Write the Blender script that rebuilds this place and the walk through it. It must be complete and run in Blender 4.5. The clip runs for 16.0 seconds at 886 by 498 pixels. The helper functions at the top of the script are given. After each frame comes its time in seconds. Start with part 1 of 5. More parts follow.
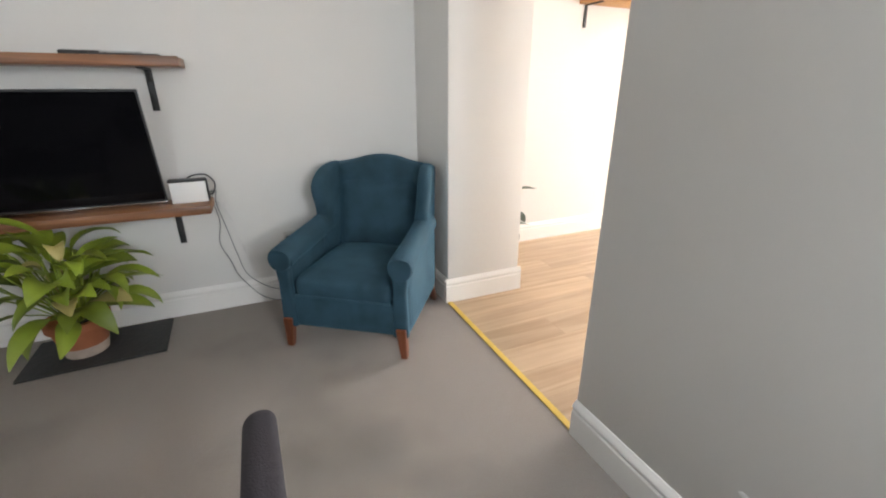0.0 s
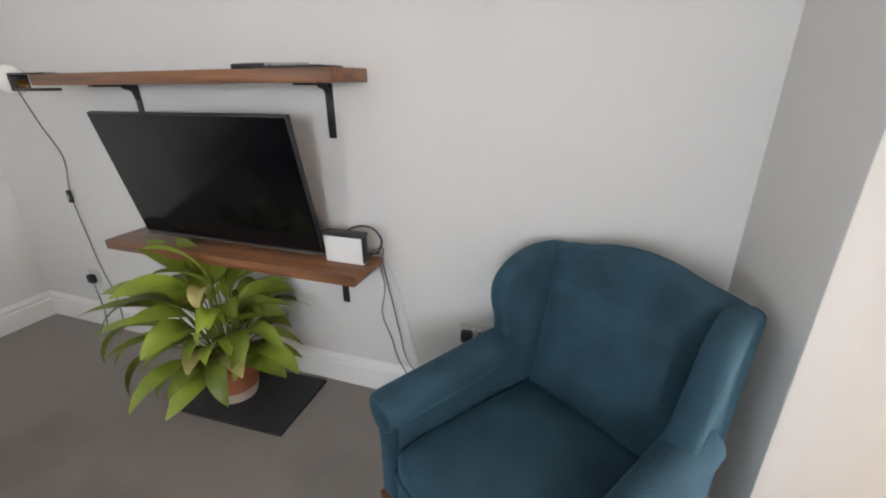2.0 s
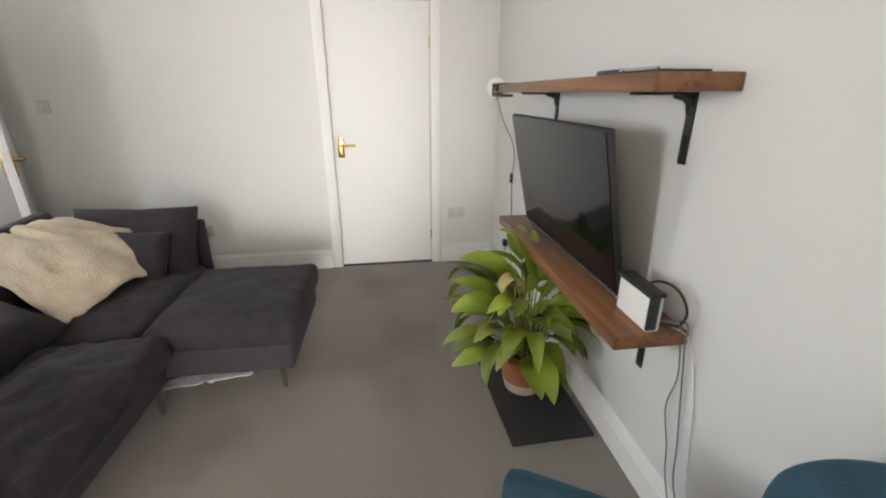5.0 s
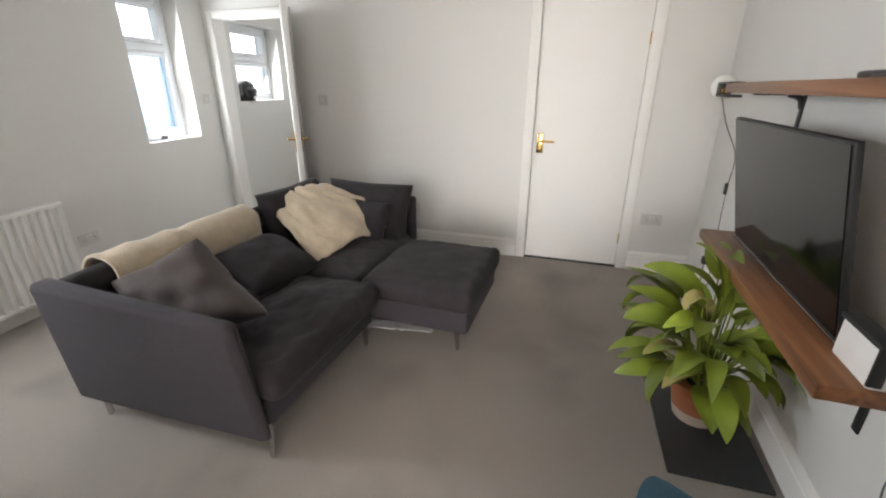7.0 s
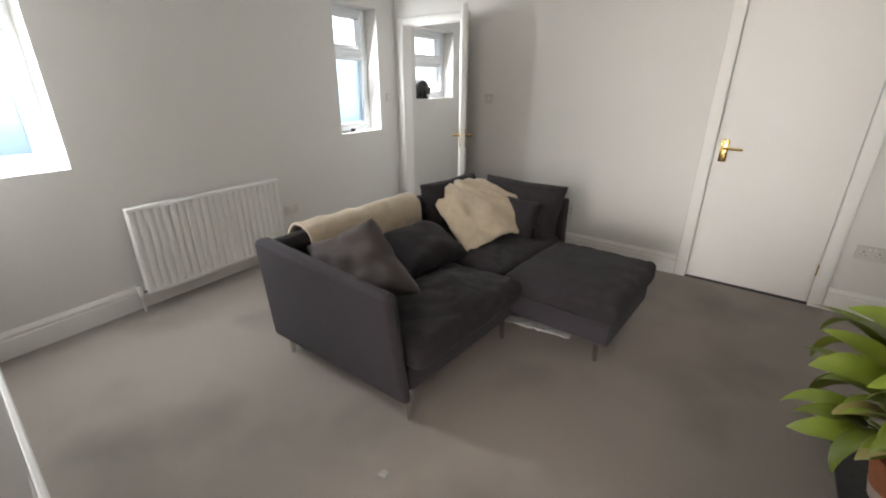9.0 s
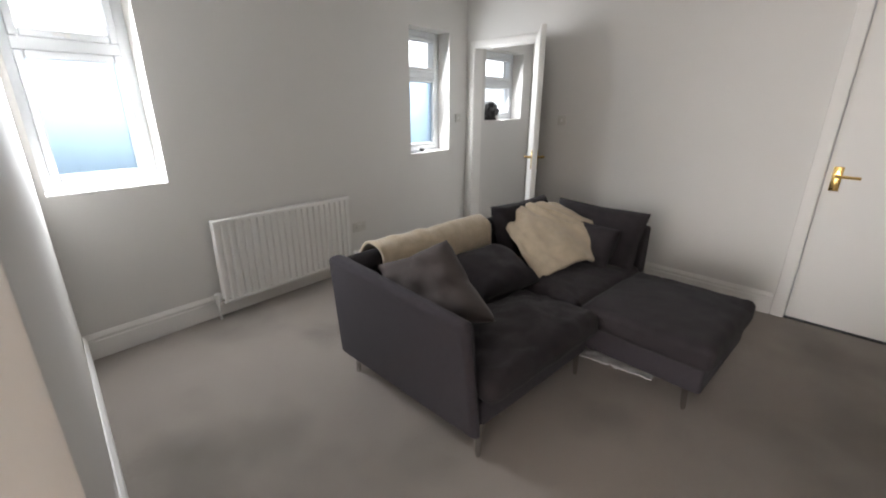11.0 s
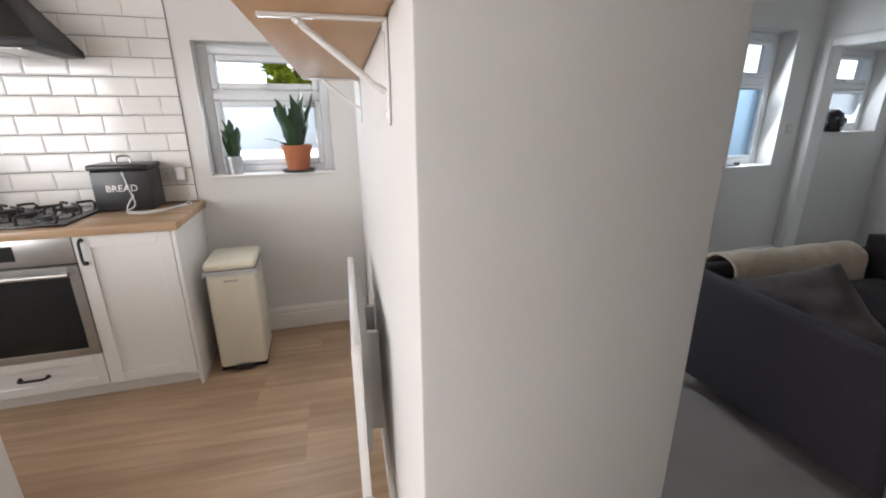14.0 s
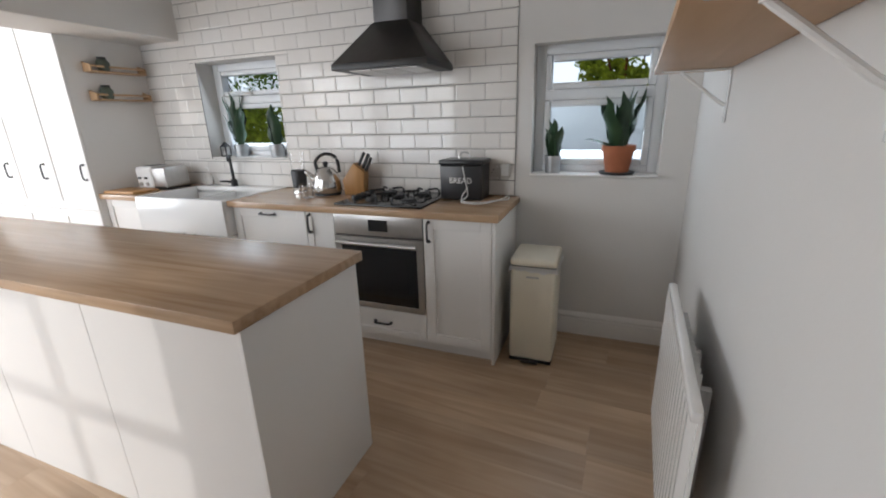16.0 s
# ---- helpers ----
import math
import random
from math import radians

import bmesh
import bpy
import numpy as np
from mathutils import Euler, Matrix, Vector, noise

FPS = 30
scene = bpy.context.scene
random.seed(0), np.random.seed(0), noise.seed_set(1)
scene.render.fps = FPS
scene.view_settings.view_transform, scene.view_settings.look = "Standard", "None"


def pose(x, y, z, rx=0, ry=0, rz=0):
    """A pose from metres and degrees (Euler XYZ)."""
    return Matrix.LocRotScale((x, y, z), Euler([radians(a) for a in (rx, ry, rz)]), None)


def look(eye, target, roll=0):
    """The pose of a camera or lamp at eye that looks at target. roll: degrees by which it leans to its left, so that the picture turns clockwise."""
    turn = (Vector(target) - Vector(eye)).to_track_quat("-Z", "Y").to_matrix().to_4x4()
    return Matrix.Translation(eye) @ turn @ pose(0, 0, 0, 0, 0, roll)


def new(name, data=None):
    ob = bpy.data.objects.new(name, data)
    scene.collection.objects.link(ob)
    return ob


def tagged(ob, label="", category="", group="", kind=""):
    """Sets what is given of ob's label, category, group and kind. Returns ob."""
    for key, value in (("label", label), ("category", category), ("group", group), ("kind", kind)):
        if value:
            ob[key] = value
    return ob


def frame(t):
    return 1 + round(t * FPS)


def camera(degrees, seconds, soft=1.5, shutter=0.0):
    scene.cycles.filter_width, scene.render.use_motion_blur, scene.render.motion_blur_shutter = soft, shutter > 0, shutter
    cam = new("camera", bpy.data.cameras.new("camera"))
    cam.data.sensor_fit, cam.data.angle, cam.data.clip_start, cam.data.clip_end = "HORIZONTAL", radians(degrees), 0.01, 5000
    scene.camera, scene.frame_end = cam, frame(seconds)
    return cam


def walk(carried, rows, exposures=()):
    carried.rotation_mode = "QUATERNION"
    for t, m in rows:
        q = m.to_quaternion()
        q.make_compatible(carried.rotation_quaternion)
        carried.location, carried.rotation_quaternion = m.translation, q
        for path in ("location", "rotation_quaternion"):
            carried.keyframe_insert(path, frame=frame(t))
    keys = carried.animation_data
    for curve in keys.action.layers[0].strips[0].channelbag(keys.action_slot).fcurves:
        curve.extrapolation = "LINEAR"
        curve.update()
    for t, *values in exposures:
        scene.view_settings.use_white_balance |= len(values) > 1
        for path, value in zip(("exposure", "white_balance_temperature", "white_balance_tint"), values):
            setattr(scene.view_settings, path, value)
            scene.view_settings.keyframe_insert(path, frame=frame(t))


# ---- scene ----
cam = camera(93.1, 16.0, soft=2.0)
EXPOSURES = [(0, 0.72, 6700, 12), (1, 0.53, 6550, 12), (1.5, 0.64, 6350, 13), (2, 0.87, 6600, 14), (2.5, 0.93, 6850, 13), (3, 0.88, 6850, 13), (3.5, 0.84, 6900, 12), (4.5, 0.94, 6800, 11), (7, 0.78, 6850, 13), (8, 0.76, 6950, 13), (9, 0.52, 7000, 13), (11.5, 0.18, 6750, 15), (12.5, -0.05, 6400, 15), (13.5, -0.35, 6150, 13), (14.5, -0.72, 6350, 12), (15.2, -1.02, 6250, 11), (16, -1.5, 6050, 10)]
PATH = [
    (0, (1.002, 1.150, 1.248), (1.750, 2.867, 0.547), -0.2),
    (0.5, (1.226, 1.354, 1.287), (1.684, 3.165, 0.575), -0.1),
    (1, (1.372, 1.699, 1.316), (1.48, 3.562, 0.597), 0.0),
    (1.5, (1.454, 2.045, 1.329), (1.194, 3.889, 0.601), -0.1),
    (2, (1.506, 2.372, 1.357), (0.899, 4.13, 0.622), -0.5),
    (2.5, (1.494, 2.708, 1.342), (0.548, 4.315, 0.62), -0.4),
    (3, (1.471, 2.949, 1.356), (0.198, 4.318, 0.645), -0.2),
    (3.5, (1.509, 3.022, 1.348), (-0.005, 4.124, 0.646), 0.2),
    (4, (1.639, 2.991, 1.347), (-0.06, 3.784, 0.65), 0.6),
    (4.5, (1.705, 2.956, 1.359), (-0.1, 3.453, 0.656), 0.7),
    (4.7, (1.705, 2.952, 1.358), (-0.126, 3.346, 0.658), 0.4),
    (7, (1.843, 2.972, 1.383), (0.075, 2.376, 0.662), 0.2),
    (7.5, (1.855, 2.962, 1.392), (0.151, 2.209, 0.665), 0.2),
    (8, (1.874, 2.956, 1.39), (0.243, 2.056, 0.661), 0.3),
    (9, (1.905, 2.973, 1.398), (0.463, 1.797, 0.666), 0.1),
    (11.3, (1.923, 2.813, 1.389), (0.642, 1.412, 0.759), 0.1),
    (11.6, (1.977, 2.788, 1.382), (0.716, 1.362, 0.769), 0.0),
    (12, (2.125, 2.761, 1.382), (0.913, 1.289, 0.78), -0.1),
    (12.5, (2.291, 2.775, 1.391), (1.205, 1.205, 0.796), -0.6),
    (13, (2.383, 2.716, 1.370), (1.456, 1.044, 0.780), -0.5),
    (13.5, (2.488, 2.706, 1.372), (1.784, 0.928, 0.783), -0.4),
    (14, (2.584, 2.701, 1.370), (2.155, 0.838, 0.781), -0.4),
    (14.5, (2.680, 2.684, 1.373), (2.547, 0.778, 0.782), -0.5),
    (15, (2.745, 2.662, 1.391), (2.936, 0.765, 0.788), -0.9),
    (15.5, (2.774, 2.613, 1.411), (3.278, 0.776, 0.802), -1.4),
    (16, (2.768, 2.557, 1.402), (3.565, 0.821, 0.808), -1.6),
]
walk(cam, [(t, look(eye, target, roll)) for t, eye, target, roll in PATH], EXPOSURES)

# ---- light ----
world = bpy.data.worlds.new("sky")
scene.world = world
world.use_nodes = True
_n = world.node_tree.nodes
_sky = _n.new("ShaderNodeTexSky")
_sky.sky_type, _sky.sun_disc = "NISHITA", False
_sky.sun_elevation, _sky.sun_rotation = radians(24), radians(24)
world.node_tree.links.new(_sky.outputs[0], _n["Background"].inputs[0])
_n["Background"].inputs[1].default_value = 0.15
sun = new("sun", bpy.data.lights.new("sun", "SUN"))
sun.data.energy, sun.data.angle, sun.data.color = 2.1, radians(0.6), (1.0, 0.95, 0.88)
sun.matrix_world = look((4.8 + 4.5, 12.0, 5.5), (4.8, 2.0, 0.62))


def window_light(name, m, w, h, watts, colour=(0.86, 0.93, 1.0)):
    """Daylight entering at an opening: an area lamp that faces along its own -z."""
    ob = new(name, bpy.data.lights.new(name, "AREA"))
    ob.data.shape, ob.data.size, ob.data.size_y = "RECTANGLE", w, h
    ob.data.energy, ob.data.color = watts, colour
    ob.matrix_world = m
    return ob


# ---- frames of the plan ----
SOUTH = pose(1.98, -0.064, 0, 0, 0, 6.84)       # along the living room's south wall: u east, v into the room
KIT = pose(3.0, -0.11, 0, 0, 0, 3.4)            # along the kitchen run: u east, v into the room
CEIL = 2.46


# ---- materials ----
def mat(name, colour, rough=0.6, metal=0.0, vary=0.06, scale=6.0, bump=0.0, bump_scale=60.0, sheen=0.0, coat=0.0,
        sheen_tint=(1.0, 1.0, 1.0), dark=None, stain=0.0, stain_scale=1.5, island=0.0, per_object=0.0, spec=0.5):
    m = bpy.data.materials.new(name)
    m.use_nodes = True
    n, l = m.node_tree.nodes, m.node_tree.links
    b = n["Principled BSDF"]
    b.inputs["Roughness"].default_value = rough
    b.inputs["Metallic"].default_value = metal
    b.inputs["Specular IOR Level"].default_value = spec
    if sheen:
        b.inputs["Sheen Weight"].default_value = sheen
        b.inputs["Sheen Roughness"].default_value = 0.4
        b.inputs["Sheen Tint"].default_value = (*sheen_tint, 1)
    if coat:
        b.inputs["Coat Weight"].default_value = coat
        b.inputs["Coat Roughness"].default_value = 0.08
    tc = n.new("ShaderNodeTexCoord")
    no = n.new("ShaderNodeTexNoise")
    no.inputs["Scale"].default_value, no.inputs["Detail"].default_value = scale, 6
    l.new(tc.outputs["Object"], no.inputs["Vector"])
    ramp = n.new("ShaderNodeMix")
    ramp.data_type = "RGBA"
    c = Vector(colour)
    d = Vector(dark) if dark else c * (1 - 2 * vary)
    ramp.inputs[6].default_value = (*d, 1)
    ramp.inputs[7].default_value = (*(c * (1 + vary)), 1)
    l.new(no.outputs[0], ramp.inputs[0])
    out = ramp.outputs[2]
    if stain:
        s = n.new("ShaderNodeTexNoise")
        s.inputs["Scale"].default_value, s.inputs["Detail"].default_value = stain_scale, 3
        l.new(tc.outputs["Object"], s.inputs["Vector"])
        mr = n.new("ShaderNodeMapRange")
        mr.inputs[1].default_value, mr.inputs[2].default_value = 0.5, 0.75
        mr.inputs[3].default_value, mr.inputs[4].default_value = 1.0, 1.0 - stain
        l.new(s.outputs[0], mr.inputs[0])
        mx = n.new("ShaderNodeVectorMath")
        mx.operation = "SCALE"
        l.new(out, mx.inputs[0])
        l.new(mr.outputs[0], mx.inputs["Scale"])
        out = mx.outputs[0]
    if per_object or island:
        src = n.new("ShaderNodeObjectInfo").outputs["Random"] if per_object else n.new("ShaderNodeNewGeometry").outputs["Random Per Island"]
        mr = n.new("ShaderNodeMapRange")
        k = per_object or island
        mr.inputs[3].default_value, mr.inputs[4].default_value = 1 - k, 1 + k
        l.new(src, mr.inputs[0])
        mx = n.new("ShaderNodeVectorMath")
        mx.operation = "SCALE"
        l.new(out, mx.inputs[0])
        l.new(mr.outputs[0], mx.inputs["Scale"])
        out = mx.outputs[0]
    l.new(out, b.inputs["Base Color"])
    if bump:
        f = n.new("ShaderNodeTexNoise")
        f.inputs["Scale"].default_value, f.inputs["Detail"].default_value = bump_scale, 4
        l.new(tc.outputs["Object"], f.inputs["Vector"])
        bp = n.new("ShaderNodeBump")
        bp.inputs["Strength"].default_value, bp.inputs["Distance"].default_value = bump, 0.01
        l.new(f.outputs[0], bp.inputs["Height"])
        l.new(bp.outputs[0], b.inputs["Normal"])
    return m


def wood(name, light, dark, along="X", rough=0.45, scale=1.0, per_object=0.0, bump=0.1, knots=0.0):
    """Grain that runs along one axis of the object."""
    m = bpy.data.materials.new(name)
    m.use_nodes = True
    n, l = m.node_tree.nodes, m.node_tree.links
    b = n["Principled BSDF"]
    b.inputs["Roughness"].default_value = rough
    tc = n.new("ShaderNodeTexCoord")
    mp = n.new("ShaderNodeMapping")
    s = [14 * scale] * 3
    s["XYZ".index(along)] = 0.9 * scale
    mp.inputs["Scale"].default_value = s
    l.new(tc.outputs["Object"], mp.inputs["Vector"])
    vec = mp.outputs[0]
    rnd = n.new("ShaderNodeObjectInfo").outputs["Random"]
    if per_object:
        ml = n.new("ShaderNodeMath")
        ml.operation = "MULTIPLY"
        ml.inputs[1].default_value = 37.0
        l.new(rnd, ml.inputs[0])
        ad = n.new("ShaderNodeVectorMath")
        l.new(vec, ad.inputs[0])
        l.new(ml.outputs[0], ad.inputs[1])
        vec = ad.outputs[0]
    no = n.new("ShaderNodeTexNoise")
    no.inputs["Scale"].default_value, no.inputs["Detail"].default_value, no.inputs["Distortion"].default_value = 1.0, 8, 1.2
    l.new(vec, no.inputs["Vector"])
    cr = n.new("ShaderNodeValToRGB")
    cr.color_ramp.elements[0].position, cr.color_ramp.elements[0].color = 0.3, (*dark, 1)
    cr.color_ramp.elements[1].position, cr.color_ramp.elements[1].color = 0.68, (*light, 1)
    l.new(no.outputs[0], cr.inputs[0])
    out = cr.outputs[0]
    big = n.new("ShaderNodeTexNoise")
    big.inputs["Scale"].default_value = 2.5
    l.new(tc.outputs["Object"], big.inputs["Vector"])
    mr = n.new("ShaderNodeMapRange")
    mr.inputs[3].default_value, mr.inputs[4].default_value = 0.82 - knots, 1.15
    l.new(big.outputs[0], mr.inputs[0])
    mx = n.new("ShaderNodeVectorMath")
    mx.operation = "SCALE"
    l.new(out, mx.inputs[0])
    l.new(mr.outputs[0], mx.inputs["Scale"])
    out = mx.outputs[0]
    if per_object:
        mr = n.new("ShaderNodeMapRange")
        mr.inputs[3].default_value, mr.inputs[4].default_value = 1 - per_object, 1 + per_object
        l.new(rnd, mr.inputs[0])
        mx = n.new("ShaderNodeVectorMath")
        mx.operation = "SCALE"
        l.new(out, mx.inputs[0])
        l.new(mr.outputs[0], mx.inputs["Scale"])
        out = mx.outputs[0]
    l.new(out, b.inputs["Base Color"])
    bp = n.new("ShaderNodeBump")
    bp.inputs["Strength"].default_value, bp.inputs["Distance"].default_value = bump, 0.004
    l.new(no.outputs[0], bp.inputs["Height"])
    l.new(bp.outputs[0], b.inputs["Normal"])
    return m


def glass(name, rough=0.0, colour=(1, 1, 1), ior=1.45):
    m = bpy.data.materials.new(name)
    m.use_nodes = True
    b = m.node_tree.nodes["Principled BSDF"]
    b.inputs["Base Color"].default_value = (*colour, 1)
    b.inputs["Transmission Weight"].default_value, b.inputs["Roughness"].default_value, b.inputs["IOR"].default_value = 1, rough, ior
    return m


WALL = mat("wall_paint", (0.70, 0.682, 0.655), 0.75, vary=0.014, scale=2.0, bump=0.06, bump_scale=45, stain=0.03, stain_scale=1.2)
CEILING = mat("ceiling_paint", (0.82, 0.81, 0.79), 0.85, vary=0.01, bump=0.04)
SATIN = mat("white_satin", (0.80, 0.78, 0.75), 0.55, vary=0.012, scale=3, bump=0.02, bump_scale=30)
GLOSS = mat("white_gloss", (0.83, 0.82, 0.80), 0.22, vary=0.01, scale=3)
UPVC = mat("upvc", (0.80, 0.82, 0.84), 0.3, vary=0.01)
CARPET = mat("carpet", (0.40, 0.350, 0.310), 0.95, vary=0.16, scale=160, bump=0.9, bump_scale=420, sheen=0.25, stain=0.42, stain_scale=1.3, spec=0.1)
PLANK = wood("oak_plank", (0.60, 0.435, 0.29), (0.43, 0.29, 0.175), "X", 0.36, 1.0, 0.10, 0.06, 0.10)
WORKTOP = wood("oak_worktop", (0.52, 0.36, 0.225), (0.36, 0.225, 0.125), "X", 0.25, 1.3, 0, 0.05)
BIRCH = wood("pale_shelf", (0.56, 0.37, 0.21), (0.46, 0.29, 0.155), "Y", 0.5, 0.8, 0, 0.05)
SHELFWOOD = wood("stained_timber", (0.29, 0.125, 0.054), (0.11, 0.043, 0.019), "X", 0.38, 1.2, 0, 0.25, 0.15)
LEGWOOD = wood("chair_leg", (0.22, 0.065, 0.025), (0.11, 0.03, 0.012), "Z", 0.35, 2)
SOFA = mat("sofa_cloth", (0.037, 0.031, 0.034), 0.9, vary=0.22, scale=18, bump=0.4, bump_scale=260, sheen=0.06, stain=0.25, stain_scale=4, spec=0.2)
SOFA_ARM = mat("sofa_arm_cloth", (0.052, 0.045, 0.052), 0.9, vary=0.12, scale=60, bump=0.4, bump_scale=300, sheen=0.06, spec=0.2)
CUSHION = mat("grey_velvet", (0.080, 0.065, 0.062), 0.85, vary=0.18, scale=9, bump=0.25, bump_scale=120, sheen=0.15, spec=0.2)
FLEECE = mat("cream_fleece", (0.60, 0.495, 0.365), 0.95, vary=0.12, scale=22, bump=0.8, bump_scale=110, sheen=0.5, spec=0.1)
TEAL = mat("teal_velvet", (0.031, 0.076, 0.108), 0.8, vary=0.25, scale=9, bump=0.3, bump_scale=220, sheen=0.22, sheen_tint=(0.25, 0.6, 0.85), stain=0.55, stain_scale=3.2, spec=0.2)
BLACK = mat("black_metal", (0.018, 0.018, 0.019), 0.45, vary=0.1, scale=20)
BLACK_SHINE = mat("black_gloss", (0.010, 0.010, 0.011), 0.22, vary=0.1)
SCREEN = mat("screen", (0.004, 0.004, 0.005), 0.10, vary=0.1, scale=2, spec=0.25)
UNDERLAY = mat("plank_joint", (0.22, 0.145, 0.085), 0.9, vary=0.15, scale=60)
SLATE = mat("slate", (0.035, 0.036, 0.038), 0.55, vary=0.25, scale=9, bump=0.4, bump_scale=40)
TERRACOTTA = mat("terracotta", (0.40, 0.135, 0.06), 0.8, vary=0.15, scale=14, bump=0.2, bump_scale=70, stain=0.15, stain_scale=8)
LIME = mat("limescale", (0.55, 0.45, 0.38), 0.9, vary=0.2, scale=18)
SOIL = mat("soil", (0.03, 0.02, 0.014), 0.95, vary=0.3, scale=40, bump=1.0, bump_scale=60)
LEAF = mat("lily_leaf", (0.245, 0.32, 0.035), 0.42, vary=0.3, scale=7, per_object=0.42, bump=0.1, bump_scale=30)
LEAF_YELLOW = mat("yellowing_leaf", (0.40, 0.34, 0.12), 0.5, vary=0.2, scale=8)
SNAKE = mat("snake_leaf", (0.026, 0.062, 0.024), 0.4, vary=0.5, scale=26, dark=(0.012, 0.03, 0.015), per_object=0.25)
RUBBERLEAF = mat("dusty_leaf", (0.09, 0.11, 0.075), 0.45, vary=0.2, per_object=0.25)
BRASS = mat("brass", (0.80, 0.55, 0.20), 0.22, 1.0, vary=0.05)
CHROME = mat("chrome", (0.62, 0.61, 0.60), 0.16, 1.0, vary=0.03)
STEEL = mat("brushed_steel", (0.50, 0.49, 0.475), 0.33, 1.0, vary=0.06, scale=30)
ALU = mat("zinc_pot", (0.50, 0.52, 0.54), 0.35, 0.9, vary=0.12, scale=20)
CREAM = mat("cream_enamel", (0.78, 0.73, 0.60), 0.28, vary=0.02)
CERAMIC = mat("ceramic", (0.82, 0.81, 0.79), 0.12, vary=0.01)
TILE = mat("tile_glaze", (0.78, 0.755, 0.72), 0.10, vary=0.015, scale=9, per_object=0.035, bump=0.02, bump_scale=14)
GROUT = mat("grout", (0.065, 0.06, 0.056), 0.9, vary=0.15, scale=60)
PLASTIC = mat("white_plastic", (0.78, 0.77, 0.75), 0.35, vary=0.01)
SWITCH = mat("aged_plastic", (0.60, 0.575, 0.535), 0.4, vary=0.02)
PLASTIC_GREY = mat("grey_plastic", (0.42, 0.41, 0.40), 0.5, vary=0.05)
CABLE = mat("cable_grey", (0.20, 0.20, 0.20), 0.6, vary=0.1)
CABLE_WHITE = mat("cable_white", (0.72, 0.71, 0.69), 0.5, vary=0.05)
YELLOW = mat("yellow_tape", (0.72, 0.50, 0.09), 0.5, vary=0.1, scale=20)
DARKGLASS = mat("oven_glass", (0.010, 0.011, 0.012), 0.06, vary=0.1)
KNIFEWOOD = wood("knife_block", (0.50, 0.27, 0.095), (0.38, 0.19, 0.06), "Z", 0.45, 1.5)
PAPER = mat("paper", (0.70, 0.70, 0.68), 0.7, vary=0.08, scale=20)
GLASS = glass("clear_glass")
PANE = glass("window_glass", 0.0, (1, 1, 1), 1.02)
FROST_BLUE = glass("blue_frosted_glass", 0.45, (0.52, 0.71, 0.87), 1.33)
FROST = glass("frosted_glass", 0.5, (0.95, 0.98, 1.0), 1.33)
BULB = mat("opal_glass", (0.85, 0.83, 0.79), 0.12, vary=0.01)
HEDGE = mat("hedge_leaf", (0.22, 0.34, 0.06), 0.6, vary=0.4, scale=3, island=0.4)
LIMELEAF = mat("lime_leaf", (0.38, 0.46, 0.03), 0.6, vary=0.3, scale=3, island=0.3)
PALE_GROUND = mat("pale_ground", (0.46, 0.45, 0.41), 0.9, vary=0.15, scale=3, stain=0.15)


# ---- mesh helpers ----
def link(name, bm, material, parent=None, label="", smooth=None):
    me = bpy.data.meshes.new(name)
    bm.normal_update()
    bm.to_mesh(me)
    bm.free()
    for m in material if isinstance(material, (list, tuple)) else [material]:
        me.materials.append(m)
    if smooth is not None:
        me.shade_smooth()
        if smooth < 180:
            me.set_sharp_from_angle(angle=radians(smooth))
    ob = new(name, me)
    if parent is not None:
        ob.parent = parent
    if label:
        ob["label"] = label
    return ob


def part(name, bm, material, parent, label="", smooth=35):
    return link(name, bm, material, parent, label, smooth)


def thing(name, m, label, category, group="", kind=""):
    ob = new(name)
    ob.empty_display_size = 0.1
    ob.matrix_world = m if isinstance(m, Matrix) else pose(*m)
    return tagged(ob, label, category, group, kind)


def box(x0, x1, y0, y1, z0, z1, r=0.0, seg=2, bm=None):
    own = bmesh.new()
    bmesh.ops.create_cube(own, size=1, matrix=Matrix.LocRotScale(((x0 + x1) / 2, (y0 + y1) / 2, (z0 + z1) / 2), None, (abs(x1 - x0), abs(y1 - y0), abs(z1 - z0))))
    if r:
        bmesh.ops.bevel(own, geom=own.edges[:], offset=r, segments=seg, affect="EDGES", profile=0.5)
    return join(own, bm)


def join(own, bm):
    if bm is None:
        return own
    me = bpy.data.meshes.new("t")
    own.to_mesh(me)
    own.free()
    bm.from_mesh(me)
    bpy.data.meshes.remove(me)
    return bm


def turn(bm, m):
    bmesh.ops.transform(bm, matrix=m, verts=bm.verts[:])
    return bm


def lathe(profile, seg=28, bm=None, m=None):
    """A turned body from (radius, height) pairs, from the bottom up."""
    own = bmesh.new()
    rings = []
    for r, z in profile:
        if r < 1e-5:
            rings.append([own.verts.new((0, 0, z))])
        else:
            rings.append([own.verts.new((r * math.cos(2 * math.pi * i / seg), r * math.sin(2 * math.pi * i / seg), z)) for i in range(seg)])
    for a, b in zip(rings, rings[1:]):
        for i in range(seg):
            j = (i + 1) % seg
            q = [a[i % len(a)], a[j % len(a)], b[j % len(b)], b[i % len(b)]]
            u = list(dict.fromkeys(q))
            if len(u) > 2:
                own.faces.new(u)
    if m is not None:
        turn(own, m)
    return join(own, bm)


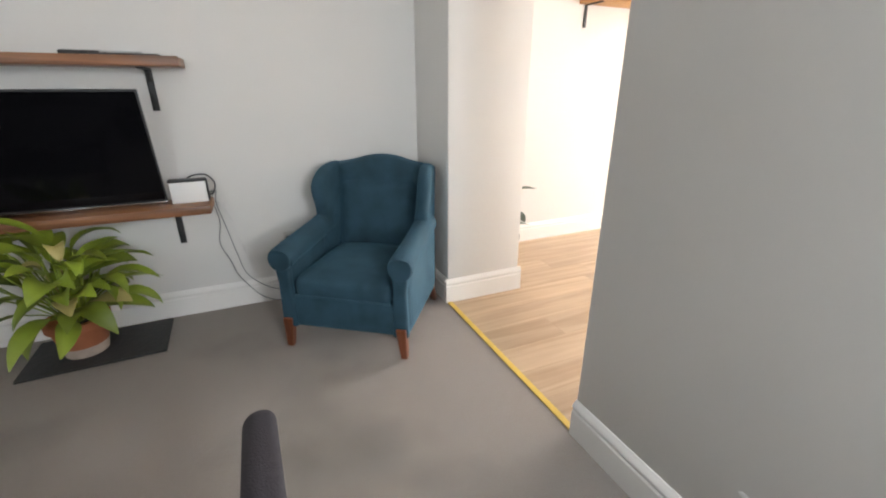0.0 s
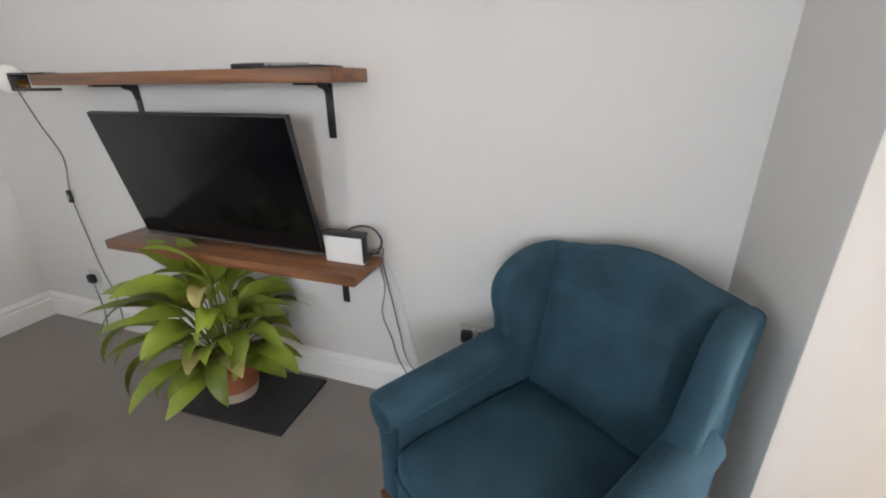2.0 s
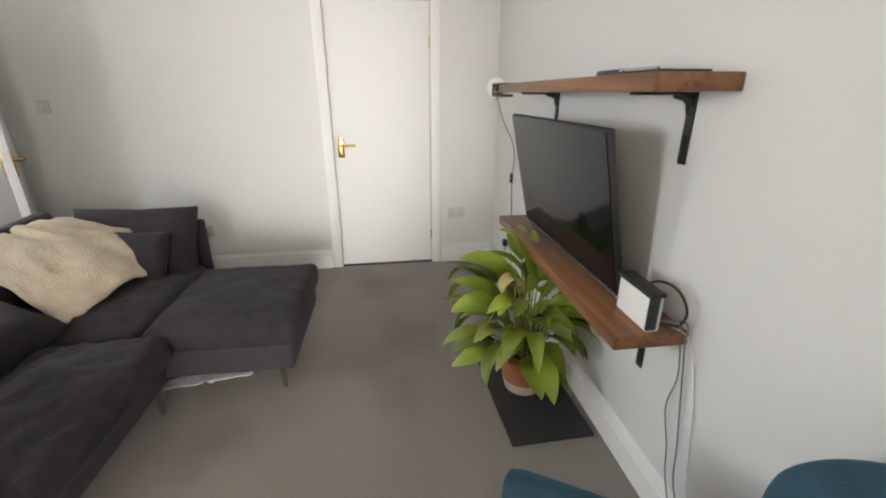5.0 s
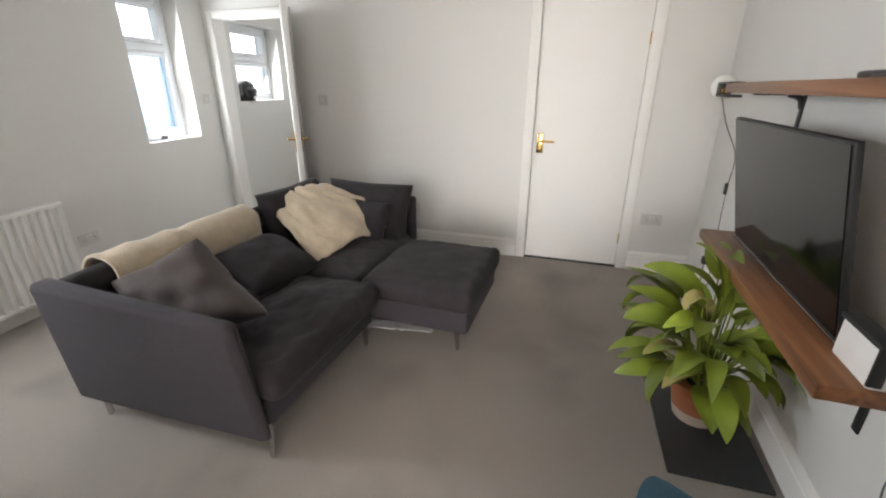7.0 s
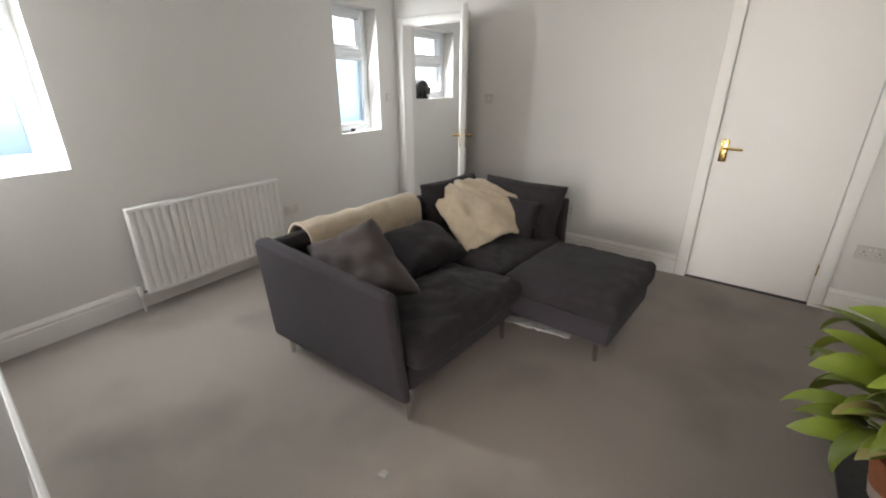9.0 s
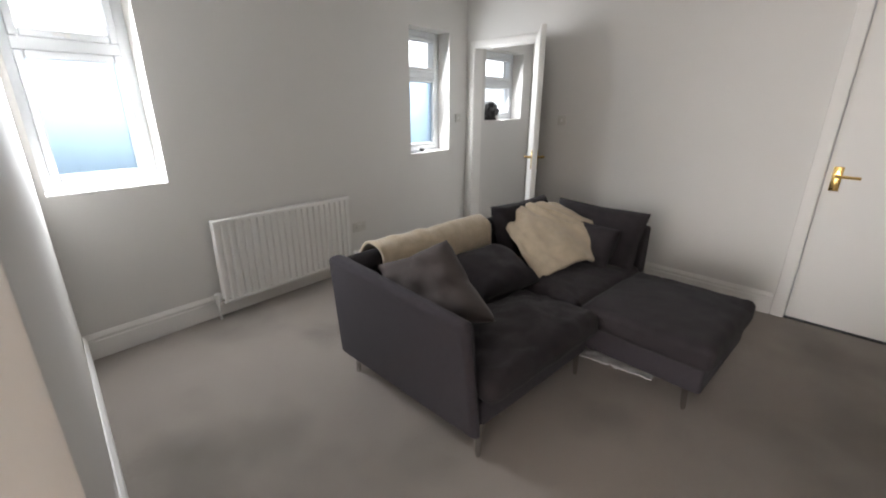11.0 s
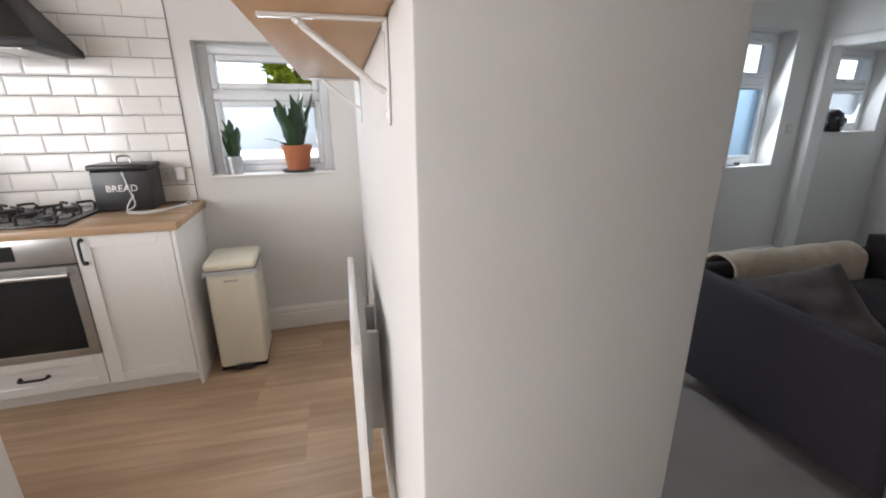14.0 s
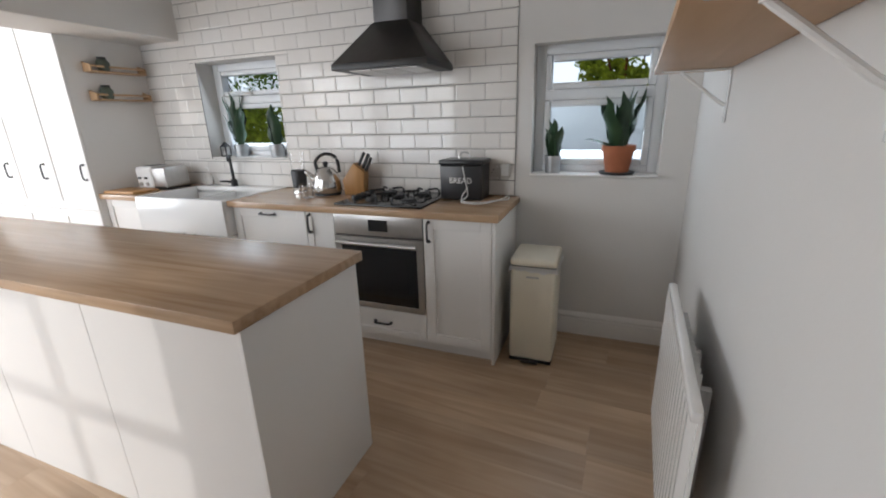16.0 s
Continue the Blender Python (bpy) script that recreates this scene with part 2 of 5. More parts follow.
def tube(points, r, seg=8, bm=None, r1=None):
    """A round bar along a line of points."""
    own = bmesh.new()
    pts = [Vector(p) for p in points]
    rings = []
    for i, p in enumerate(pts):
        d = (pts[min(i + 1, len(pts) - 1)] - pts[max(i - 1, 0)]).normalized()
        a = d.cross(Vector((0, 0, 1)) if abs(d.z) < 0.9 else Vector((1, 0, 0))).normalized()
        b = d.cross(a)
        k = r if r1 is None else r + (r1 - r) * i / (len(pts) - 1)
        rings.append([own.verts.new(p + k * (math.cos(2 * math.pi * j / seg) * a + math.sin(2 * math.pi * j / seg) * b)) for j in range(seg)])
    for a, b in zip(rings, rings[1:]):
        for j in range(seg):
            own.faces.new((a[j], b[j], b[(j + 1) % seg], a[(j + 1) % seg]))
    own.faces.new(rings[0])
    own.faces.new(rings[-1][::-1])
    bmesh.ops.recalc_face_normals(own, faces=own.faces[:])
    return join(own, bm)


def curve(points, n=24):
    """A smooth line through a few points."""
    p = [Vector(q) for q in points]
    p = [2 * p[0] - p[1]] + p + [2 * p[-1] - p[-2]]
    out = []
    for i in range(1, len(p) - 2):
        for k in range(n):
            t = k / n
            a, b, c, d = p[i - 1], p[i], p[i + 1], p[i + 2]
            out.append(0.5 * (2 * b + (c - a) * t + (2 * a - 5 * b + 4 * c - d) * t * t + (3 * b - a - 3 * c + d) * t ** 3))
    return out + [p[-2]]


def prism(outline, depth, r=0.0, seg=2, bm=None, m=None):
    """An outline in x and z, given depth along y."""
    own = bmesh.new()
    f = own.faces.new([own.verts.new((x, 0, z)) for x, z in outline])
    got = bmesh.ops.extrude_face_region(own, geom=[f])
    bmesh.ops.translate(own, verts=[v for v in got["geom"] if isinstance(v, bmesh.types.BMVert)], vec=(0, depth, 0))
    bmesh.ops.recalc_face_normals(own, faces=own.faces[:])
    if r:
        bmesh.ops.bevel(own, geom=[e for e in own.edges if len(e.link_faces) == 2 and e.calc_face_angle() > 0.6], offset=r, segments=seg, affect="EDGES", profile=0.5)
    if m is not None:
        turn(own, m)
    return join(own, bm)


def pillow(w, h, t, n=18, seed=1, wrinkle=0.012, ears=0.06):
    """A soft cushion that lies in x and y, full in the middle, with pointed corners."""
    bm = bmesh.new()
    grid = {}
    for s in (1, -1):
        for i in range(n + 1):
            for j in range(n + 1):
                u, v = 2 * i / n - 1, 2 * j / n - 1
                if s < 0 and (i in (0, n) or j in (0, n)):
                    grid[s, i, j] = grid[1, i, j]
                    continue
                k = ears * (1 - abs(u)) * 2 * (abs(v) ** 3), ears * (1 - abs(v)) * 2 * (abs(u) ** 3)
                full = max(0.0, (1 - u ** 4) * (1 - v ** 4)) ** 0.55
                x, y = w / 2 * u * (1 - 0.5 * k[1]), h / 2 * v * (1 - 0.5 * k[0])
                q = noise.noise(Vector((x * 9 + seed * 7, y * 9, s * 3 + seed)))
                grid[s, i, j] = bm.verts.new((x, y, s * (0.006 + t / 2 * full) + wrinkle * q * (0.3 + full)))
    for s in (1, -1):
        for i in range(n):
            for j in range(n):
                f = [grid[s, i, j], grid[s, i + 1, j], grid[s, i + 1, j + 1], grid[s, i, j + 1]]
                bm.faces.new(f if s > 0 else f[::-1])
    return bm


def puff(x0, x1, y0, y1, z0, z1, r=0.05, crown=0.02, cuts=9, seed=3, ruffle=0.006):
    """An upholstered block: rounded edges, a crowned top, slightly uneven cloth."""
    bm = bmesh.new()
    bmesh.ops.create_cube(bm, size=2)
    bmesh.ops.subdivide_edges(bm, edges=bm.edges[:], cuts=cuts, use_grid_fill=True)
    hx, hy, hz = (x1 - x0) / 2, (y1 - y0) / 2, (z1 - z0) / 2
    c = Vector(((x0 + x1) / 2, (y0 + y1) / 2, (z0 + z1) / 2))
    for v in bm.verts:
        u = v.co.copy()
        p = Vector((u.x * hx, u.y * hy, u.z * hz))
        q = Vector((max(-hx + r, min(hx - r, p.x)), max(-hy + r, min(hy - r, p.y)), max(-hz + r, min(hz - r, p.z))))
        d = p - q
        p = q + d.normalized() * r if d.length > 1e-6 and d.length > 0 else p
        p.z += crown * (1 - u.x ** 2) * (1 - u.y ** 2) * (1 if u.z > 0 else 0)
        q = (p + c) * 6 + Vector((seed, 0, 0))
        p += Vector((0, 0, 1)) * ruffle * (noise.noise(q) + 0.55 * noise.noise(q * 2.3) - 0.5 * max(0.0, 0.12 - abs(noise.noise(q * 1.3))) / 0.12) * (1 if u.z > 0 else 0.2)
        v.co = p + c
    return bm


def leaf(length, width, lift, droop, fold=0.25, n=7, twist=0.0, tip=1.0):
    """A blade that starts at the origin along +x: it rises by lift (radians) and bends over by droop."""
    bm = bmesh.new()
    rows, x, z, a = [], 0.0, 0.0, lift
    for i in range(n + 1):
        t = i / n
        w = width / 2 * (math.sin(math.pi * min(1, t ** 0.75 * 0.97 + 0.03)) ** 0.8) * (1 if t < 0.99 else 0.1) if tip else width / 2 * (1 - t ** 4) * (0.75 + 0.25 * math.sin(math.pi * t))
        w = max(w, 0.0018)
        up = Vector((-math.sin(a), 0, math.cos(a)))
        c, s = math.cos(twist * t), math.sin(twist * t)
        row = []
        for k in (-1, -0.5, 0, 0.5, 1):
            off = Vector((0, k * w * c, k * w * s)) + up * (abs(k) * w * fold)
            row.append(bm.verts.new(Vector((x, 0, z)) + off))
        rows.append(row)
        x, z = x + length / n * math.cos(a), z + length / n * math.sin(a)
        a -= droop / n
    for p, q in zip(rows, rows[1:]):
        for k in range(4):
            bm.faces.new((p[k], q[k], q[k + 1], p[k + 1]))
    return bm


# ---- structure ----
def wall(name, m, length, height, thick, holes=(), label="", rough=0.0):
    """A wall along +x of m, its face towards +y at y = 0, with holes (x0, x1, z0, z1) that go through it."""
    bm = bmesh.new()
    xs = sorted({0, length, *[h[0] for h in holes], *[h[1] for h in holes]})
    zs = sorted({0, height, *[h[2] for h in holes], *[h[3] for h in holes]})
    for a, b in zip(xs, xs[1:]):
        for lo, hi in zip(zs, zs[1:]):
            if not any(h[0] <= a and h[1] >= b and h[2] <= lo and h[3] >= hi for h in holes):
                box(a, b, -thick, 0, lo, hi, 0, 2, bm)
    bmesh.ops.remove_doubles(bm, verts=bm.verts[:], dist=1e-4)
    bmesh.ops.delete(bm, geom=[f for f in bm.faces if all(len(e.link_faces) > 2 for e in f.edges)], context="FACES_ONLY")
    ob = link(name, bm, WALL)
    ob.matrix_world = m
    return tagged(ob, label or "warm white painted plaster wall", "wall", kind="structure")


def skirting(m, length, height=0.155, depth=0.018):
    bm = prism([(0, 0), (depth, 0), (depth, height - 0.048), (depth - 0.005, height - 0.042), (depth - 0.005, height - 0.034), (depth + 0.001, height - 0.027), (depth - 0.002, height - 0.016), (depth - 0.009, height - 0.008), (depth - 0.013, height), (0, height)], length, 0)
    turn(bm, Matrix(((0, 1, 0, 0), (1, 0, 0, 0), (0, 0, 1, 0), (0, 0, 0, 1))))
    bmesh.ops.recalc_face_normals(bm, faces=bm.faces[:])
    ob = link("baseboard", bm, SATIN, None, "", 30)
    ob.matrix_world = m
    return tagged(ob, "white painted moulded skirting board along the wall", "baseboard", kind="structure")


floor = tagged(link("floor", box(-3.1, 1.985, -0.85, 3.95, -0.05, 0.0), CARPET), "grey-brown worn fitted carpet with faint stains", "floor", kind="structure")
subfloor = tagged(link("floor_kitchen", box(1.985, 8.6, -0.6, 4.4, -0.05, -0.012), UNDERLAY), "kitchen floor under pale oak planks", "floor", kind="structure")
ceil = tagged(link("ceiling", box(-3.2, 6.3, -0.95, 4.5, CEIL, CEIL + 0.1), CEILING), "plain white painted ceiling", "ceiling", kind="structure")

# living room
wall_south = wall("wall_south", SOUTH @ pose(-3.9, 0, 0), 3.9, CEIL, 0.30, [(3.9 - 0.585, 3.9 - 0.03, 0.94, 2.07), (3.9 - 3.26, 3.9 - 2.685, 0.94, 2.07)])
wall_west = wall("wall_west", pose(-1.64, 3.82, 0, 0, 0, -88.7 - 0.0), 4.5, CEIL, 0.12, [(0.51, 1.28, 0.0, 1.985), (3.42, 4.20, 0.0, 1.96)])
wall_north = wall("wall_north", pose(1.98, 3.815, 0, 0, 0, 180), 3.8, CEIL, 0.25)
wall_mid = tagged(link("wall_partition", box(1.98, 2.49, -0.35, 2.13, 0, CEIL, 0.006), WALL, None, "", 40), "thick warm white plastered wall end beside an opening", "wall", kind="structure")
wall_pier = tagged(link("wall_pier", box(1.98, 2.49, 3.32, 4.3, 0, CEIL, 0.006), WALL, None, "", 40), "warm white plastered pier beside the opening", "wall", kind="structure")
skirting(pose(1.98, 3.815, 0, 0, 0, 180), 3.66)
skirting(pose(1.98, 3.338, 0, 0, 0, 90) @ pose(0, 0, 0), 0.48)
skirting(pose(2.508, 3.32, 0, 0, 0, 180), 0.546)
skirting(pose(1.98, -0.06, 0, 0, 0, 90), 2.19)
skirting(SOUTH @ pose(-3.72, 0, 0), 3.72)
skirting(pose(-1.64, 3.815, 0, 0, 0, -88.7), 0.44)
skirting(pose(-1.64, 3.82, 0, 0, 0, -88.7) @ pose(1.35, 0, 0), 2.06)

_rng = random.Random(17)
_bm = bmesh.new()
for _k in range(9):
    _y, _z, _r = 1.42 + 0.016 * _k + _rng.uniform(-0.008, 0.008), 0.275 + 0.005 * _k + _rng.uniform(-0.008, 0.008), _rng.uniform(0.006, 0.013)
    _ring = [_bm.verts.new((1.9795 - 0.0005, _y + 1.6 * _r * math.cos(a) * _rng.uniform(0.7, 1.2), _z + _r * math.sin(a) * _rng.uniform(0.6, 1.2))) for a in [n * 0.785 for n in range(8)]]
    _tip = _bm.verts.new((1.9795 - _rng.uniform(0.002, 0.005), _y, _z))
    for _i in range(8):
        _bm.faces.new((_ring[_i], _tip, _ring[(_i + 1) % 8]))
tagged(link("plaster_repair", _bm, CEILING, None, "", 180), "rough white filler dabs on chipped plaster above the skirting", "plaster", kind="structure")

# kitchen and dining
wall_kitchen = wall("wall_kitchen", KIT @ pose(-0.6, 0, 0), 6.0, CEIL + 0.4, 0.30, [(0.245, 0.965, 1.05, 1.80), (2.83, 3.62, 1.13, 1.87)])
wall_dining = wall("wall_dining", pose(9.2, 4.12, 0, 0, 0, 180), 6.75, CEIL + 0.4, 0.25, [(1.35, 2.65, 0.05, 2.4), (2.8, 4.15, 0.05, 2.4)])
wall_east = wall("wall_east", pose(8.6, -0.5, 0, 0, 0, 90), 5.0, CEIL + 0.4, 0.2, [(2.05, 4.35, 0.05, 2.4)])
skirting(pose(5.5, 4.12, 0, 0, 0, 180), 3.0)
skirting(pose(2.49, 2.13, 0, 0, 0, -90), 2.1)
skirting(KIT @ pose(-0.5, 0, 0), 0.95)
beam = tagged(link("beam", box(0, 0.5, 0.0, 4.4, 2.04, CEIL + 0.38, 0.005), WALL), "boxed white plaster beam under the ceiling", "beam", kind="structure")
beam.matrix_world = KIT @ pose(3.14, 0.002, 0)
roof = tagged(link("ceiling_extension", bmesh.new(), CEILING), "white ceiling of the extension with a roof light opening", "ceiling", kind="structure")
_bm = bmesh.new()
for _q in ((6.2, 7.0, -0.6, 4.5), (8.2, 8.8, -0.6, 4.5), (7.0, 8.2, -0.6, 0.9), (7.0, 8.2, 3.2, 4.5)):
    box(*_q, CEIL + 0.38, CEIL + 0.48, 0, 2, _bm)
_bm.to_mesh(roof.data)
_bm.free()

# porch behind the open door
wall_porch = wall("wall_porch", pose(-1.76, -0.53, 0, 0, 0, 180) @ pose(0, 0, 0, 0, 0, 6.84) @ pose(0, 0, 0, 0, 0, 180) @ pose(-1.4, 0, 0), 1.4, CEIL, 0.3, [(0.42, 1.30, 1.22, 2.0)])
wall_porch_back = wall("wall_porch_back", pose(-2.95, 1.4, 0, 0, 0, -90), 2.2, CEIL, 0.1)
wall_porch_side = wall("wall_porch_side", pose(-1.7, 0.95, 0, 0, 0, 180), 1.3, CEIL, 0.1)


def window(name, m, w, h, split, label, lower=None):
    """A white window in its reveal: m at the lower corner, x along, y into the room; split: height of the transom."""
    lower = lower or FROST
    ob = thing(name, m, label, "window", kind="structure")
    f = 0.055
    bm = bmesh.new()
    for q in ((0, f, 0, h), (w - f, w, 0, h), (f, w - f, 0, f), (f, w - f, h - f, h), (f, w - f, split - 0.03, split + 0.03)):
        box(q[0], q[1], 0, 0.065, q[2], q[3], 0.006, 2, bm)
    part("window_frame", bm, UPVC, ob)
    for z0, z1, pane in ((f, split - 0.03, lower), (split + 0.03, h - f, PANE)):
        s = 0.04
        bm = bmesh.new()
        for q in ((f, f + s, z0, z1), (w - f - s, w - f, z0, z1), (f + s, w - f - s, z0, z0 + s), (f + s, w - f - s, z1 - s, z1)):
            box(q[0] + 0.002, q[1] - 0.002, 0.01, 0.08, q[2] + 0.002, q[3] - 0.002, 0.008, 2, bm)
        sash = part("sash", bm, UPVC, ob)
        p = part("pane", box(f + s, w - f - s, 0.034, 0.042, z0 + s, z1 - s), pane, ob)
        p.visible_shadow = False
    bm = box(w / 2 - 0.012, w / 2 + 0.012, 0.08, 0.10, split + 0.035, split + 0.06, 0.004)
    box(w / 2 - 0.01, w / 2 + 0.06, 0.095, 0.107, split + 0.042, split + 0.056, 0.004, 2, bm)
    part("window_handle", bm, PLASTIC, ob)
    part("window_sill", box(-0.0, w, 0.065, 0.215, -0.0, 0.012, 0.004), SATIN, ob)
    return ob


WINLABEL = "white plastic window with frosted lower pane in a deep reveal"
win1 = window("window_1", SOUTH @ pose(-0.585, -0.215, 0.94), 0.555, 1.13, 0.74, WINLABEL, FROST_BLUE)
win2 = window("window_2", SOUTH @ pose(-3.26, -0.215, 0.94), 0.575, 1.13, 0.74, WINLABEL, FROST_BLUE)
win3 = window("window_3", KIT @ pose(-0.355, -0.17, 1.05), 0.72, 0.75, 0.47, "white plastic kitchen window with frosted lower pane")
win4 = window("window_4", KIT @ pose(2.23, -0.215, 1.13), 0.79, 0.74, 0.46, "white plastic window in a tiled reveal above the sink", PANE)
win5 = window("window_5", wall_porch.matrix_world @ pose(0.42, -0.215, 1.22), 0.88, 0.78, 0.44, "white window in the porch seen through an open door")
# downward lamps at each opening stand in for skylight; garden openings are unseen
COOL, WARM = (0.85, 0.935, 1.0), (0.95, 0.965, 0.98)
for _m, _w, _h, _e in ((SOUTH @ pose(-0.31, -0.085, 1.27), 0.44, 0.42, 13), (SOUTH @ pose(-0.31, -0.085, 1.75), 0.44, 0.42, 13),
                       (SOUTH @ pose(-2.97, -0.085, 1.27), 0.44, 0.42, 6.5), (SOUTH @ pose(-2.97, -0.085, 1.75), 0.44, 0.42, 6.5),
                       (wall_porch.matrix_world @ pose(0.86, -0.11, 1.6), 0.75, 0.6, 9),
                       (KIT @ pose(0.0, -0.06, 1.43), 0.60, 0.62, 7), (KIT @ pose(2.62, -0.10, 1.5), 0.66, 0.6, 7)):
    window_light("window_daylight", _m @ pose(0, 0, 0, 74, 0, 0), _w, _h, _e, COOL)
# two lamps added outside the unseen garden openings to light the dining side
window_light("unseen_door_lamp", pose(6.45, 4.5, 1.55, -52, 0, 0), 2.7, 2.2, 300, WARM)
window_light("unseen_door_lamp", pose(9.05, 2.70, 1.5, 0, 68, 0), 2.3, 2.3, 380, WARM)
window_light("roof_daylight", pose(7.6, 2.05, CEIL + 0.36), 1.1, 2.2, 20, (0.95, 0.97, 1.0))


# unseen, unglazed frames for the assumed openings; their bars cut the sunlight into patches
def unseen_door_frame(m, w, h, label):
    ob = thing("unseen_door_frame", m, label, "door", kind="structure")
    for x in (0.0, w / 2 - 0.03, w - 0.06):
        part("stile", box(x, x + 0.06, -0.16, -0.10, 0, h, 0.004), UPVC, ob)
    for z in (0.0, 0.62 * h, h - 0.06):
        for x0, x1 in ((0.06, w / 2 - 0.03), (w / 2 + 0.03, w - 0.06)):
            part("rail", box(x0, x1, -0.158, -0.102, z, z + 0.06, 0.004), UPVC, ob)
    return ob


for _x, _w in ((1.35, 1.3), (2.8, 1.35)):
    unseen_door_frame(wall_dining.matrix_world @ pose(_x, 0, 0.05), _w, 2.35, "unseen garden door frame added to break up the sunlight")
unseen_door_frame(wall_east.matrix_world @ pose(2.05, 0, 0.05), 2.3, 2.35, "unseen garden door frame added where light enters from the east")


def lever(m, parent, material=BRASS, side=1):
    bm = box(-0.024, 0.024, 0, 0.008, -0.075, 0.075, 0.003)
    part("handle_plate", bm, material, parent).matrix_local = m
    bm = tube(curve([(0, 0.006, 0.02), (0, 0.045, 0.02), (0.02 * side, 0.055, 0.02), (0.11 * side, 0.052, 0.018)], 6), 0.009, 10)
    part("handle_lever", bm, material, parent).matrix_local = m


def doorcase(m, w, h, wide=0.06):
    """A moulded door frame round an opening of width w that starts at m."""
    bm = bmesh.new()
    for q in ((-wide, 0.012, 0, h + wide), (w - 0.012, w + wide, 0, h + wide), (0.012, w - 0.012, h - 0.012, h + wide)):
        box(q[0], q[1], 0, 0.018, q[2], q[3], 0.005, 2, bm)
    for q in ((0, 0.014, 0, h), (w - 0.014, w, 0, h), (0.014, w - 0.014, h - 0.014, h)):
        box(q[0], q[1], -0.12, -0.001, q[2], q[3], 0.002, 1, bm)
    ob = link("trim", bm, SATIN, None, "", 35)
    ob.matrix_world = m
    return tagged(ob, "white painted moulded door frame", "door frame", kind="structure")


WEST = pose(-1.64, 3.82, 0, 0, 0, -88.7)
doorcase(WEST @ pose(0.51, 0, 0), 0.77, 1.985)
door1 = thing("door_1", WEST @ pose(0.51, 0, 0), "closed flush white painted door with brass handle", "door", kind="structure")
part("door_leaf", box(0.018, 0.752, -0.05, -0.012, 0.012, 1.967, 0.003), SATIN, door1)
lever(pose(0.70, -0.012, 0.97), door1, BRASS, -1)
bm = bmesh.new()
for z in (0.25, 1.7):
    tube([(0.016, -0.008, z - 0.04), (0.016, -0.008, z + 0.04)], 0.006, 8, bm)
part("hinge", bm, BRASS, door1)
# dark line along the foot of the door
part("dark_foot_strip", box(0.0, 0.77, -0.06, 0.004, 0.0, 0.010, 0.002), BLACK, door1)
doorcase(WEST @ pose(3.42, 0, 0), 0.78, 1.96, 0.05)
door2 = thing("door_2", WEST @ pose(3.425, 0.035, 0) @ pose(0, 0, 0, 0, 0, 127), "white painted door standing open with a brass handle", "door", kind="structure")
part("door_leaf", box(0.0, 0.75, -0.02, 0.02, 0.012, 1.955, 0.003), SATIN, door2)
lever(pose(0.69, 0.02, 0.98), door2, BRASS, -1)
lever(pose(0.69, -0.02, 0.98, 0, 0, 180), door2, BRASS, 1)

threshold = tagged(link("threshold", box(1.972, 2.0, 2.12, 3.32, -0.002, 0.006, 0.002), YELLOW), "yellow edging strip between carpet and planks", "trim", kind="structure")


# outside
# unseen ground, its colour lightened so that it brightens the frosted panes
ground = tagged(link("ground", box(-400, 400, -400, 400, -0.5, -0.3), PALE_GROUND), "pale ground outside the house, lightened to brighten the panes", "ground", kind="structure")


def shrub(name, x, y, z0, r, h, n, label, seed, material=HEDGE):
    """A dense shrub: stems and a ragged crown of small leaf blades."""
    rng = random.Random(seed)
    ob = thing(name, (x, y, -0.3), label, "shrub")
    bm = bmesh.new()
    for k in range(5):
        a = rng.uniform(0, 6.28)
        tube(curve([(0.08 * math.cos(a), 0.08 * math.sin(a), 0), (0.3 * r * math.cos(a), 0.3 * r * math.sin(a), z0 + 0.3 * h), (0.6 * r * math.cos(a), 0.6 * r * math.sin(a), z0 + 0.7 * h)], 5), 0.05, 6, bm, 0.012)
    part("trunk", bm, LEGWOOD, ob)
    verts, faces = [], []
    clumps = [(rng.uniform(-r, r), rng.uniform(-r, r) * 0.7, z0 + h * rng.random(), rng.uniform(0.15, 0.4) * r) for _ in range(26)]
    for k in range(n):
        cx, cy, cz, cr = rng.choice(clumps)
        d = Vector((rng.gauss(0, 1), rng.gauss(0, 1), rng.gauss(0, 1))).normalized() * cr * rng.random() ** 0.4
        c = Vector((cx, cy, cz)) + d
        u = Vector((rng.gauss(0, 1), rng.gauss(0, 1), rng.gauss(0, 1))).normalized()
        w = u.orthogonal().normalized()
        s = rng.uniform(0.05, 0.11)
        i = len(verts)
        verts += [c - u * s, c + w * s * 0.5, c + u * s, c - w * s * 0.5]
        faces.append((i, i + 1, i + 2, i + 3))
    me = bpy.data.meshes.new("crown")
    me.from_pydata(verts, [], faces)
    me.materials.append(material)
    crown = new("crown", me)
    crown.parent = ob
    crown["kind"] = "stuff"
    return ob


shrub("shrub", 14.3, -8.0, 0.3, 2.0, 2.0, 6500, "bright yellow-green leafy shrub outside the kitchen", 5, LIMELEAF)
shrub("tree", 3.15, -7.5, 1.7, 0.8, 2.0, 3000, "pale green leafy tree outside the kitchen window", 6, LIMELEAF)
shrub("tree", 18.5, -12.0, 1.8, 3.0, 4.0, 6500, "green leafy tree beyond the shrub", 8)

# glowing sheet added far outside so that the window panes look bright
glow_sheet = bpy.data.materials.new("pale_glow")
glow_sheet.use_nodes = True
_e = glow_sheet.node_tree.nodes.new("ShaderNodeEmission")
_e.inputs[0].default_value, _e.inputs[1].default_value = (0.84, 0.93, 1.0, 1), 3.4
glow_sheet.node_tree.links.new(_e.outputs[0], glow_sheet.node_tree.nodes["Material Output"].inputs[0])
